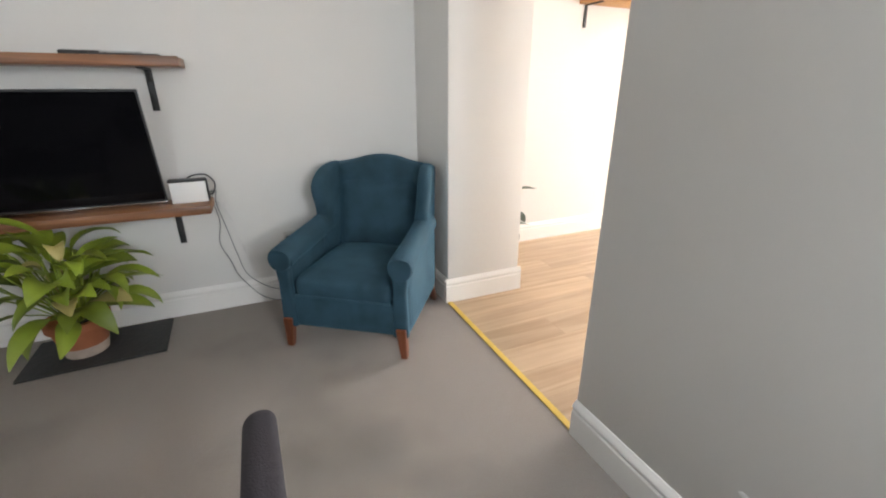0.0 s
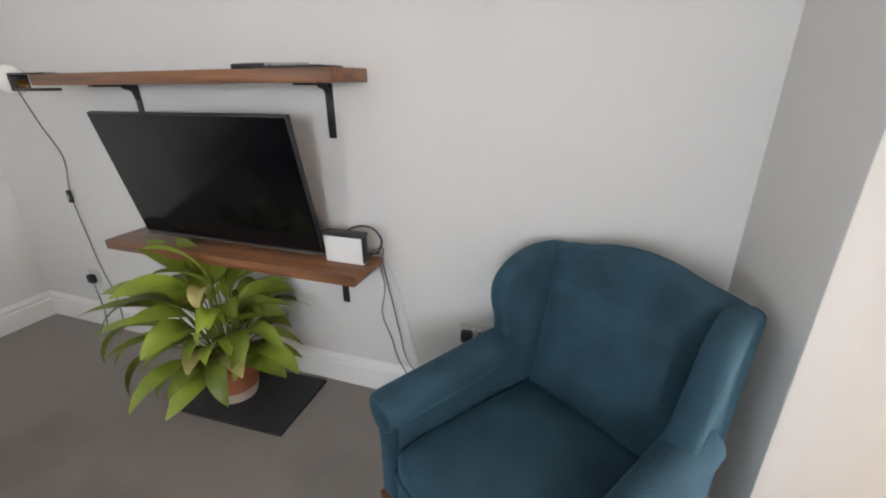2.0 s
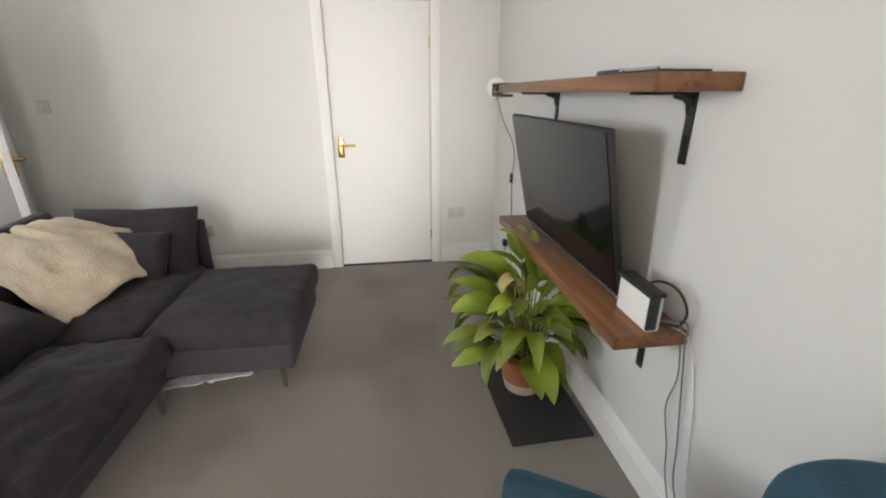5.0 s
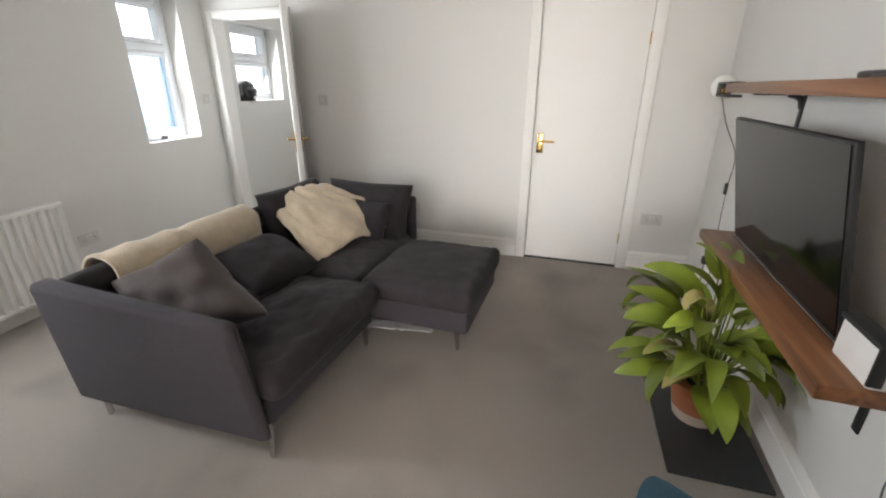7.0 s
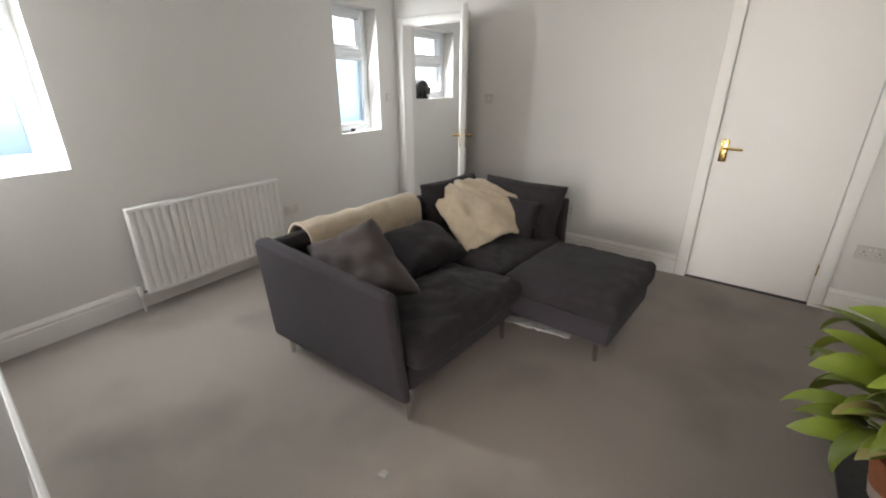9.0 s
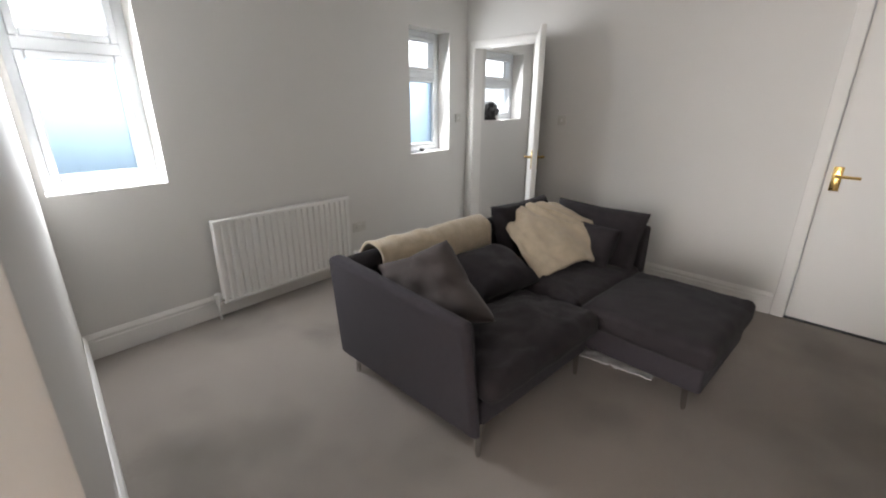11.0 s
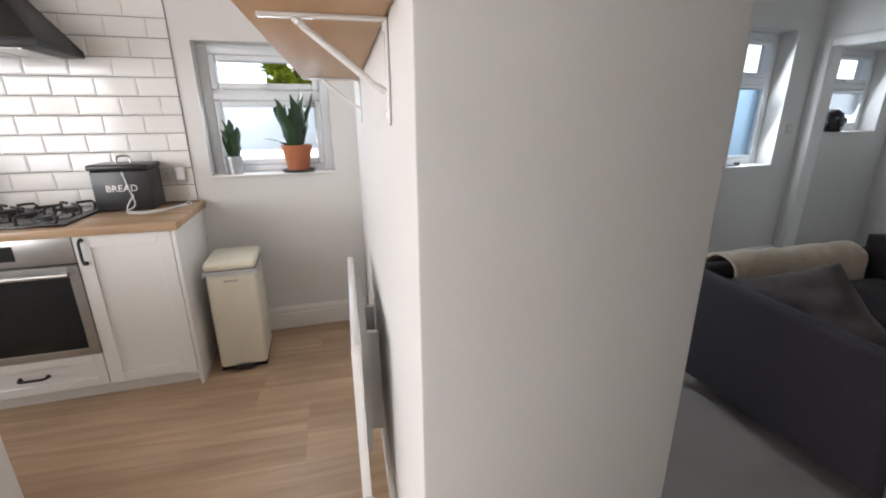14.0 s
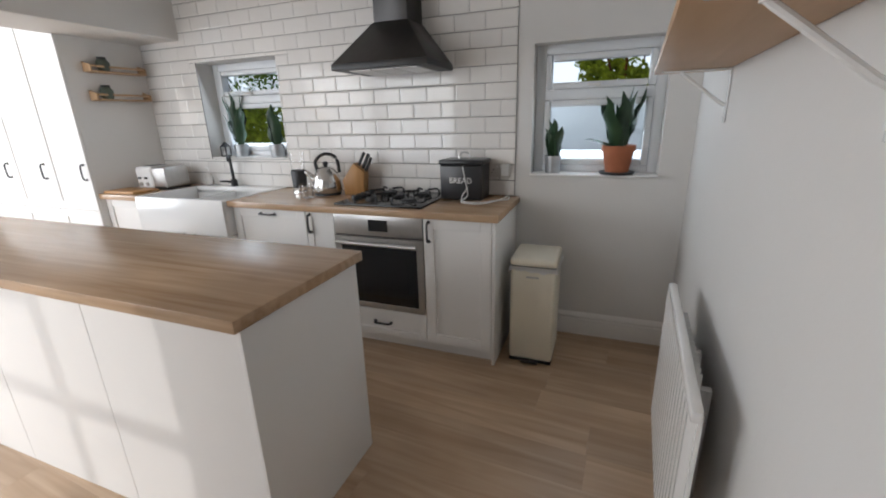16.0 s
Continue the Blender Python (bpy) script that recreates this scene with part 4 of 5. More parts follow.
def lightswitch(m, label="white plastic light switch on the wall"):
    ob = thing("light_switch", m, label, "switch", "light switches")
    part("plate", box(-0.043, 0.043, 0, 0.009, -0.043, 0.043, 0.004), SWITCH, ob)
    part("rocker", box(-0.008, 0.008, 0.009, 0.014, -0.013, 0.013, 0.002), PLASTIC, ob)


lightswitch(WEST @ pose(3.13, 0, 1.27))
lightswitch(SOUTH @ pose(-3.40, 0, 1.27))


def pot(parent, r0, r1, h, material, rim=0.03):
    part("pot", lathe([(0, 0), (r0, 0), (r1 * 0.97, h - rim), (r1 * 1.07, h - rim), (r1 * 1.08, h), (r1 * 0.95, h), (r1 * 0.9, h - 0.02), (0, h - 0.025)], 32), material, parent)
    part("soil", lathe([(0, h - 0.02), (r1 * 0.9, h - 0.024)], 24), SOIL, parent)


slate = tagged(link("slate_slab", box(-0.30, 0.30, -0.18, 0.18, 0, 0.014, 0.002), SLATE), "thin dark slate slab lying on the carpet", "slab")
slate.matrix_world = pose(0.125, 3.575, 0.0, 0, 0, 2.5)


def lily():
    rng = random.Random(11)
    ob = thing("peace_lily", (0.066, 3.565, 0.0145), "leafy peace lily in a lime-stained terracotta pot on slate", "pot plant")
    pot(ob, 0.088, 0.126, 0.195, TERRACOTTA, 0.04)
    part("lime_crust", lathe([(0.0892, 0.001), (0.1005, 0.05), (0.1018, 0.056), (0.0895, 0.002)], 32), LIME, ob)
    n = 74
    for i in range(n):
        a = i * 2.399 + rng.uniform(-0.3, 0.3)
        inner = i / n
        west = max(0.0, -math.cos(a))
        ln = rng.uniform(0.19, 0.29) * (1.0 + 0.25 * west)
        stem = rng.uniform(0.13, 0.26) * (0.7 + 0.65 * inner) * (1.0 + 0.55 * west)
        up = min(0.38 + 0.95 * inner + rng.uniform(-0.25, 0.2), 1.45)
        w = rng.uniform(0.065, 0.115)
        base = Vector((0.035 * math.cos(a), 0.035 * math.sin(a), 0.18))
        lift = up + 0.30
        mid = base + Vector((math.cos(a) * stem * math.cos(lift), math.sin(a) * stem * math.cos(lift), stem * math.sin(lift)))
        if mid.y + 0.8 * ln * math.sin(a) * math.cos(up) > 0.20:
            ln *= 0.6
        bm = leaf(ln, w, up * 0.85, rng.uniform(0.9, 2.3), rng.uniform(0.12, 0.35), 10, rng.uniform(-0.7, 0.7))
        turn(bm, Matrix.Translation(mid) @ pose(0, 0, 0, rng.uniform(-25, 25), 0, math.degrees(a)))
        tube(curve([base, (base + mid) / 2 + Vector((0, 0, 0.015)), mid], 4), 0.0035, 6, bm)
        for v in bm.verts:
            v.co.z = max(v.co.z, 0.05) + 0.004 * noise.noise(v.co * 22)
            v.co.y = min(v.co.y, 0.235)
        part("leaf", bm, LEAF_YELLOW if i in (5, 23) else LEAF, ob, "yellowing leaf" if i in (5, 23) else "", 180)
    for a, l, st in ((-1.15, 0.15, 0.37), (3.5, 0.10, 0.28)):
        mid = Vector((0.07 * math.cos(a), 0.07 * math.sin(a), 0.18 + st))
        bm = leaf(l, 0.075, 1.3, 3.4, 0.55, 9)
        turn(bm, Matrix.Translation(mid) @ pose(0, 0, 0, 0, 0, math.degrees(a)))
        tube(curve([(0, 0, 0.18), mid * 0.6 + Vector((0, 0, 0.1)), mid], 4), 0.0035, 6, bm)
        part("spathe", bm, LEAF_YELLOW, ob, "fading pale yellow flower", 180)
    return ob


lily()


def radiator(name, m, w, h, pitch, label, double=True):
    """A pressed-steel panel radiator: x along the wall, y out of it."""
    ob = thing(name, m, label, "radiator")
    n = int(w / pitch)
    out = []
    for i in range(n):
        x = w * i / n
        p = w / n
        out += [(x, 0.070), (x + 0.30 * p, 0.070), (x + 0.44 * p, 0.088), (x + 0.86 * p, 0.088)]
    out += [(w, 0.070), (w, 0.06), (0, 0.06)]
    bm = bmesh.new()
    lo = [bm.verts.new((x, y, 0.025)) for x, y in out]
    hi = [bm.verts.new((x, y, h - 0.025)) for x, y in out]
    for i in range(len(out)):
        j = (i + 1) % len(out)
        bm.faces.new((lo[i], lo[j], hi[j], hi[i]))
    bmesh.ops.recalc_face_normals(bm, faces=bm.faces[:])
    box(0, w, 0.058, 0.086, h - 0.032, h, 0.008, 2, bm)
    box(0, w, 0.058, 0.086, 0.0, 0.032, 0.008, 2, bm)
    part("front_panel", bm, GLOSS, ob, "", 30)
    if double:
        part("rear_panel", box(0.01, w - 0.01, 0.022, 0.036, 0.005, h - 0.005, 0.006), GLOSS, ob)
    bm = bmesh.new()
    k = int(w / 0.03)
    for i in range(0 if double else 7, k if double else k - 6):
        box(w * i / k + 0.004, w * i / k + 0.006, 0.036, 0.058, 0.05, h - 0.03, 0, 1, bm)
    part("convector", bm, GLOSS, ob)["kind"] = "stuff"
    for x in (0.30, w - 0.30):
        part("wall_bracket", box(x - 0.012, x + 0.012, -0.03 if double else -0.008, 0.06, 0.08, h - 0.12, 0.002), GLOSS, ob)
    return ob


def valve(ob, x, y, floor_z):
    bm = tube([(x, y, 0.03), (x, y, floor_z)], 0.0075, 8)
    part("pipe", bm, PLASTIC, ob)
    part("valve", lathe([(0.0, -0.02), (0.014, -0.02), (0.016, 0.0), (0.012, 0.02), (0.018, 0.024), (0.02, 0.055), (0.0, 0.06)], 16, None, pose(x, y, 0.03)), PLASTIC, ob)
    part("tail", tube([(x, y, 0.03), (x + (0.05 if x < 0 else -0.05), y, 0.03)], 0.011, 10), CHROME, ob)


r1 = radiator("radiator", SOUTH @ pose(-1.85, 0, 0.10), 1.10, 0.585, 0.048, "white ribbed panel radiator under the window wall")
valve(r1, 1.135, 0.07, -0.10)
valve(r1, -0.035, 0.07, -0.10)

helmet = thing("helmet", wall_porch.matrix_world @ pose(1.06, -0.07, 1.232), "black helmet standing on the porch window sill", "helmet")
part("shell", lathe([(0.095, 0), (0.115, 0.04), (0.118, 0.10), (0.10, 0.17), (0.06, 0.21), (0, 0.225)], 28), BLACK_SHINE, helmet, "", 180)
part("visor", box(-0.075, 0.075, -0.0, 0.123, 0.07, 0.14, 0.03, 3), DARKGLASS, helmet)
part("clasp", box(-0.015, 0.015, 0.11, 0.13, 0.02, 0.05, 0.004), PLASTIC, helmet)
keys = thing("phone", SOUTH @ pose(-2.80, -0.07, 0.952, 0, 0, 0), "black phone lying on the window sill", "phone")
part("body", box(-0.08, 0.08, -0.035, 0.035, 0, 0.011, 0.004), BLACK, keys)
part("charger", box(-0.13, -0.095, -0.02, 0.02, 0, 0.03, 0.005), BLACK, keys)
sheet = thing("packing_strip", pose(-0.19, 2.02, 0.0, 0, 0, 100), "crumpled white plastic packing under the sofa", "packing")
bm = bmesh.new()
bmesh.ops.create_grid(bm, x_segments=26, y_segments=6, size=0.5)
for v in bm.verts:
    v.co.x, v.co.y = v.co.x * 0.40, v.co.y * 0.10
    v.co.z = 0.02 + 0.018 * noise.noise(v.co * 38)
bmesh.ops.solidify(bm, geom=bm.faces[:], thickness=0.002)
part("film", bm, PAPER, sheet, "", 180)
lint = thing("paper_scrap", (1.13, 2.05, 0.0), "small white paper scrap on the carpet", "scrap")
bm = bmesh.new()
bmesh.ops.create_grid(bm, x_segments=6, y_segments=6, size=0.015)
for v in bm.verts:
    v.co.z = 0.006 + 0.010 * noise.noise(v.co * 120)
bmesh.ops.solidify(bm, geom=bm.faces[:], thickness=0.0015)
part("scrap", bm, PLASTIC_GREY, lint)


# ---- kitchen things ----
def handle(parent, m, horizontal=False, material=BLACK):
    pts = curve([(0, 0, -0.055), (0, 0.012, -0.058), (0, 0.026, -0.045), (0, 0.028, 0), (0, 0.026, 0.045), (0, 0.012, 0.058), (0, 0, 0.055)], 5)
    bm = tube(pts, 0.0065, 8)
    for z in (-0.058, 0.058):
        lathe([(0, 0), (0.011, 0), (0.009, 0.006), (0, 0.008)], 12, bm, pose(0, 0, z * 0.97, -90))
    ob = part("handle", bm, material, parent, "curved dark iron handle")
    ob.matrix_local = m @ (pose(0, 0, 0, 0, 90, 0) if horizontal else pose(0, 0, 0))
    return ob


def shaker(parent, u0, u1, z0, z1, v, name="door", rail=0.062):
    """A framed front: four rails round a sunk panel, facing +y at v."""
    g = 0.002
    u0, u1, z0, z1 = u0 + g, u1 - g, z0 + g, z1 - g
    front = part(name, box(u0 + rail - 0.001, u1 - rail + 0.001, v, v + 0.010, z0 + rail - 0.001, z1 - rail + 0.001), SATIN, parent, "white framed cabinet front")
    for q in ((u0, u0 + rail, z0, z1), (u1 - rail, u1, z0, z1), (u0 + rail, u1 - rail, z0, z0 + rail), (u0 + rail, u1 - rail, z1 - rail, z1)):
        part("rail", box(q[0], q[1], v, v + 0.019, q[2], q[3], 0.002, 1), SATIN, front)
    return front


def unit(name, u0, u1, label, z0=0.08, z1=0.872, v=0.54):
    ob = thing(name, KIT, label, "cabinet", "kitchen base units")
    part("carcass", box(u0 + 0.001, u1 - 0.001, 0.004, v, z0, z1), SATIN, ob)
    part("plinth", box(u0 + 0.001, u1 - 0.001, v - 0.05, v - 0.035, 0.0, z0), SATIN, ob)
    return ob


F = 0.541
c = unit("base_cabinet", 0.466, 0.87, "white framed base cabinet with dark iron handle")
shaker(c, 0.466, 0.87, 0.08, 0.872, F)
handle(c, pose(0.835, F + 0.019, 0.79))
part("end_panel", box(0.447, 0.4645, 0.004, F + 0.02, 0.0, 0.872, 0.002), SATIN, c)
c = unit("base_cabinet", 1.47, 1.68, "narrow white framed base cabinet beside the oven")
shaker(c, 1.47, 1.68, 0.08, 0.872, F, rail=0.045)
handle(c, pose(1.645, F + 0.019, 0.79))
c = unit("base_cabinet", 1.68, 2.28, "white framed appliance front with one wide handle")
shaker(c, 1.68, 2.28, 0.08, 0.872, F)
handle(c, pose(1.98, F + 0.019, 0.835), True)
c = unit("sink_cabinet", 2.28, 3.14, "white double-door cabinet under the ceramic sink", z1=0.66)
shaker(c, 2.28, 2.71, 0.08, 0.66, F)
shaker(c, 2.71, 3.14, 0.08, 0.66, F)
handle(c, pose(2.655, F + 0.019, 0.60))
handle(c, pose(2.765, F + 0.019, 0.60))
c = unit("base_cabinet", 3.14, 3.60, "white framed base cabinet beside the sink")
shaker(c, 3.14, 3.60, 0.08, 0.872, F)
handle(c, pose(3.18, F + 0.019, 0.78))
c = unit("oven_cabinet", 0.87, 1.47, "white cabinet with a drawer under the oven", z1=0.26)
shaker(c, 0.87, 1.47, 0.08, 0.262, F, "drawer", 0.045)
handle(c, pose(1.17, F + 0.019, 0.175), True)

for u0, u1 in ((0.425, 2.283), (3.137, 3.60)):
    top = tagged(link("worktop", box(u0, u1, 0.003, 0.60, 0.873, 0.912, 0.003), WORKTOP, None, "", 35), "oak-effect kitchen worktop with square edge", "worktop")
    top.matrix_world = KIT


def oven():
    ob = thing("oven", KIT @ pose(0.87, F, 0.265), "built-in brushed steel oven with dark glass door", "oven")
    part("casing", box(0.004, 0.596, -0.5, -0.001, 0.0, 0.60), BLACK, ob)
    part("fascia", box(0.002, 0.598, 0.0, 0.022, 0.475, 0.605, 0.003), STEEL, ob, "brushed steel control fascia")
    part("display", box(0.225, 0.355, 0.022, 0.024, 0.505, 0.575, 0.001, 1), BLACK_SHINE, ob, "dark display")
    bm = bmesh.new()
    for q in ((0.002, 0.045, 0.0, 0.465), (0.555, 0.598, 0.0, 0.465), (0.045, 0.555, 0.0, 0.035), (0.045, 0.555, 0.425, 0.465)):
        box(q[0], q[1], 0.0, 0.024, q[2], q[3], 0.002, 1, bm)
    part("door_frame", bm, STEEL, ob)
    part("door_glass", box(0.045, 0.555, 0.0, 0.020, 0.035, 0.425), DARKGLASS, ob, "dark reflecting oven glass")
    part("window_mask", box(0.11, 0.49, 0.0202, 0.021, 0.09, 0.36, 0, 1), BLACK_SHINE, ob)
    bm = tube([(0.03, 0.055, 0.43), (0.57, 0.055, 0.43)], 0.012, 12)
    for x in (0.06, 0.54):
        tube([(x, 0.02, 0.43), (x, 0.055, 0.43)], 0.008, 8, bm)
    part("handle", bm, STEEL, ob, "steel bar handle")


oven()


def hob():
    ob = thing("gas_hob", KIT @ pose(0.885, 0.03, 0.9125), "black gas hob with iron pan supports", "hob")
    part("plate", box(0, 0.585, 0, 0.51, 0, 0.012, 0.004), BLACK_SHINE, ob)
    for x, y, r in ((0.14, 0.37, 0.05), (0.14, 0.14, 0.04), (0.40, 0.37, 0.04), (0.40, 0.14, 0.055), (0.27, 0.255, 0.03)):
        part("burner", lathe([(0, 0.012), (r, 0.012), (r * 0.95, 0.022), (r * 0.7, 0.024), (r * 0.7, 0.030), (0, 0.031)], 24, None, pose(x, y, 0)), BLACK, ob)
        for k in range(4):
            a = k * math.pi / 2 + math.pi / 4
            bm = tube(curve([(x + 0.11 * math.cos(a), y + 0.11 * math.sin(a), 0.012), (x + 0.10 * math.cos(a), y + 0.10 * math.sin(a), 0.045), (x + 0.03 * math.cos(a), y + 0.03 * math.sin(a), 0.047)], 3), 0.007, 6)
            part("pan_support", bm, BLACK, ob)
    for i in range(5):
        part("knob", lathe([(0, 0.012), (0.019, 0.012), (0.017, 0.034), (0.015, 0.037), (0, 0.038)], 18, None, pose(0.53, 0.08 + i * 0.055 + 0.06, 0)), BLACK_SHINE, ob)


hob()


def hood():
    ob = thing("cooker_hood", KIT @ pose(1.17, 0, 1.685), "dark steel pyramid cooker hood with square chimney", "cooker hood")
    part("lip", box(-0.305, 0.305, 0.002, 0.42, 0, 0.035, 0.003), BLACK, ob)
    bm = bmesh.new()
    lo = [bm.verts.new(p) for p in ((-0.303, 0.002, 0.035), (0.303, 0.002, 0.035), (0.303, 0.418, 0.035), (-0.303, 0.418, 0.035))]
    hi = [bm.verts.new(p) for p in ((-0.115, 0.002, 0.27), (0.115, 0.002, 0.27), (0.115, 0.23, 0.27), (-0.115, 0.23, 0.27))]
    bm.faces.new(lo[::-1]), bm.faces.new(hi)
    for i in range(4):
        bm.faces.new((lo[i], lo[(i + 1) % 4], hi[(i + 1) % 4], hi[i]))
    bmesh.ops.recalc_face_normals(bm, faces=bm.faces[:])
    bmesh.ops.bevel(bm, geom=bm.edges[:], offset=0.003, segments=1, affect="EDGES")
    part("canopy", bm, HOODMETAL, ob)
    part("chimney", box(-0.11, 0.11, 0.002, 0.225, 0.268, CEIL - 1.685, 0.003), HOODMETAL, ob)
    for x in (-0.15, 0.0, 0.15):
        part("filter", box(x - 0.07, x + 0.07, 0.05, 0.36, -0.006, 0.002, 0.002, 1), STEEL, ob)


HOODMETAL = mat("dark_steel", (0.075, 0.072, 0.07), 0.38, 0.85, vary=0.1, scale=25)
hood()


def sink():
    ob = thing("ceramic_sink", KIT @ pose(2.285, 0.0, 0.67), "white ceramic double farmhouse sink with apron front", "sink")
    bm = bmesh.new()
    w, d, h, t = 0.85, 0.635, 0.248, 0.022
    box(0, w, d - t, d, 0, h, 0.008, 3, bm)
    box(0, w, 0.005, 0.13, 0.19, h, 0.006, 2, bm)
    box(0, t, 0.12, d - t + 0.004, 0, h, 0.006, 2, bm)
    box(w - t, w, 0.12, d - t + 0.004, 0, h, 0.006, 2, bm)
    box(w / 2 - 0.018, w / 2 + 0.018, 0.12, d - t + 0.004, 0, h - 0.03, 0.006, 2, bm)
    box(0.004, w - 0.004, 0.02, d - 0.004, 0.0, 0.03, 0, 1, bm)
    box(0.004, w - 0.004, 0.115, 0.13, 0.0, h - 0.03, 0, 1, bm)
    part("basin", bm, CERAMIC, ob)
    for x in (0.22, 0.63):
        part("drain", lathe([(0, 0.031), (0.045, 0.031), (0.043, 0.035), (0.02, 0.033), (0, 0.033)], 20, None, pose(x, 0.36, 0)), CHROME, ob)


sink()


def tap():
    ob = thing("kitchen_tap", KIT @ pose(2.75, 0.075, 0.918, 0, 0, 46), "matt black kitchen mixer tap on the sink rim", "tap")
    part("base", lathe([(0, 0), (0.026, 0), (0.026, 0.05), (0.018, 0.06), (0, 0.06)], 18), BLACK, ob)
    part("spout", tube(curve([(0, 0, 0.05), (0.004, 0.005, 0.20), (0.006, 0.02, 0.235), (0.01, 0.06, 0.245), (0.012, 0.15, 0.235), (0.012, 0.17, 0.215)], 6), 0.012, 12), BLACK, ob)
    part("lever", tube([(0.02, 0, 0.035), (0.06, 0.0, 0.045), (0.10, 0.01, 0.05)], 0.010, 8, None, 0.006), BLACK, ob)


tap()


def kettle():
    ob = thing("kettle", KIT @ pose(1.75, 0.20, 0.9125, 0, 0, 30) @ Matrix.Scale(1.06, 4), "polished steel domed kettle with black handle", "kettle")
    part("base", lathe([(0, 0), (0.085, 0), (0.085, 0.015), (0, 0.016)], 28), BLACK, ob)
    part("body", lathe([(0.088, 0.016), (0.095, 0.03), (0.095, 0.06), (0.08, 0.13), (0.055, 0.17), (0.03, 0.185), (0, 0.188)], 32), CHROME, ob, "", 60)
    part("knob", lathe([(0, 0.185), (0.012, 0.186), (0.018, 0.20), (0.012, 0.213), (0, 0.215)], 16), BLACK, ob)
    part("spout", tube([(0.07, 0, 0.09), (0.12, 0, 0.145), (0.13, 0, 0.155)], 0.022, 12, None, 0.013), CHROME, ob)
    part("handle", tube(curve([(0.055, 0, 0.16), (0.06, 0, 0.22), (0.0, 0, 0.262), (-0.07, 0, 0.235), (-0.085, 0, 0.14)], 6), 0.011, 10), BLACK, ob, "black hoop handle")


kettle()
block = thing("knife_block", KIT @ pose(1.545, 0.14, 0.9125, 0, 0, 12), "slanted wooden knife block with black-handled knives", "knife block")
part("block", prism([(-0.06, 0), (0.075, 0), (0.085, 0.10), (0.0, 0.215), (-0.075, 0.155)], 0.10, 0.004, 2, None, pose(0, -0.05, 0)), KNIFEWOOD, block)
for i, (a, b) in enumerate(((0.0, 0.0), (-0.03, 0.0), (-0.055, 0.02), (-0.02, -0.03))):
    bm = box(-0.010, 0.010, -0.008, 0.008, 0, 0.105, 0.004)
    turn(bm, pose(a - 0.02, b, 0.19 + a * 0.6, 0, -28, 0))
    part("knife_handle", bm, BLACK, block)
jar = thing("blender", KIT @ pose(2.02, 0.16, 0.9125), "small blender with black base and clear beaker", "blender")
part("base", lathe([(0, 0), (0.055, 0), (0.05, 0.03), (0.052, 0.035), (0.045, 0.04), (0, 0.04)], 24), CHROME, jar)
part("motor", lathe([(0, 0.04), (0.05, 0.04), (0.055, 0.15), (0.05, 0.16), (0, 0.16)], 24), BLACK, jar)
part("beaker", lathe([(0.045, 0.16), (0.05, 0.28), (0.048, 0.28), (0.043, 0.165)], 24), GLASS, jar, "clear plastic beaker")
jug = thing("glass_jug", KIT @ pose(1.80, 0.36, 0.9125), "small clear glass jug on the worktop", "jug")
part("body", lathe([(0, 0), (0.034, 0), (0.04, 0.05), (0.036, 0.09), (0.04, 0.10), (0.037, 0.10), (0.033, 0.09), (0.036, 0.05), (0.03, 0.006), (0, 0.006)], 24), GLASS, jug)
part("handle", tube(curve([(0.037, 0, 0.085), (0.065, 0, 0.075), (0.063, 0, 0.04), (0.04, 0, 0.03)], 5), 0.004, 8), GLASS, jug)


def bread_bin():
    ob = thing("bread_bin", KIT @ pose(0.62, 0.03, 0.9125), "black enamel bread bin with lid and white lettering", "bread bin")
    part("body", box(0, 0.27, 0, 0.19, 0, 0.215, 0.012, 3), BREADBLACK, ob)
    part("lid", box(-0.006, 0.276, -0.004, 0.196, 0.215, 0.245, 0.010, 3), BREADBLACK, ob)
    part("knob", tube(curve([(0.10, 0.095, 0.243), (0.105, 0.095, 0.275), (0.135, 0.095, 0.285), (0.165, 0.095, 0.275), (0.17, 0.095, 0.243)], 5), 0.006, 8), STEEL, ob)
    t = bpy.data.curves.new("lettering", "FONT")
    t.body, t.size, t.align_x, t.extrude = "BREAD", 0.048, "CENTER", 0.0006
    me = bpy.data.meshes.new_from_object(new("tmp", t))
    bpy.data.objects.remove(bpy.data.objects["tmp"])
    me.materials.append(PLASTIC)
    o = new("lettering", me)
    o.parent = ob
    o.matrix_local = pose(0.135, 0.1912, 0.105, 90, 0, 180)


BREADBLACK = mat("black_enamel", (0.022, 0.022, 0.024), 0.3, vary=0.1)
bread_bin()
for pts, lab in (([(0.74, 0.22, 1.12), (0.72, 0.235, 1.04), (0.70, 0.25, 0.95), (0.73, 0.29, 0.918), (0.64, 0.34, 0.917), (0.57, 0.30, 0.917), (0.52, 0.20, 0.917), (0.47, 0.16, 0.918), (0.48, 0.08, 0.92)], "white cable lying on the worktop"), ([(0.70, 0.24, 1.0), (0.74, 0.25, 0.93), (0.68, 0.30, 0.917), (0.56, 0.24, 0.917), (0.50, 0.10, 0.918), (0.49, 0.03, 0.95), (0.50, 0.012, 1.05)], "white charging cable coiled before the bread bin")):
    cable("charging_cable", [KIT @ Vector(p) for p in pts], 0.0035, CABLE_WHITE, lab, 6)
s = socket(KIT @ pose(0.56, 0.012, 1.075), (), 0.146, "white double socket on the tiled wall")
part("plug", box(-0.065, -0.02, 0.009, 0.045, -0.03, 0.045, 0.006), PLASTIC, s, "white charger plug")


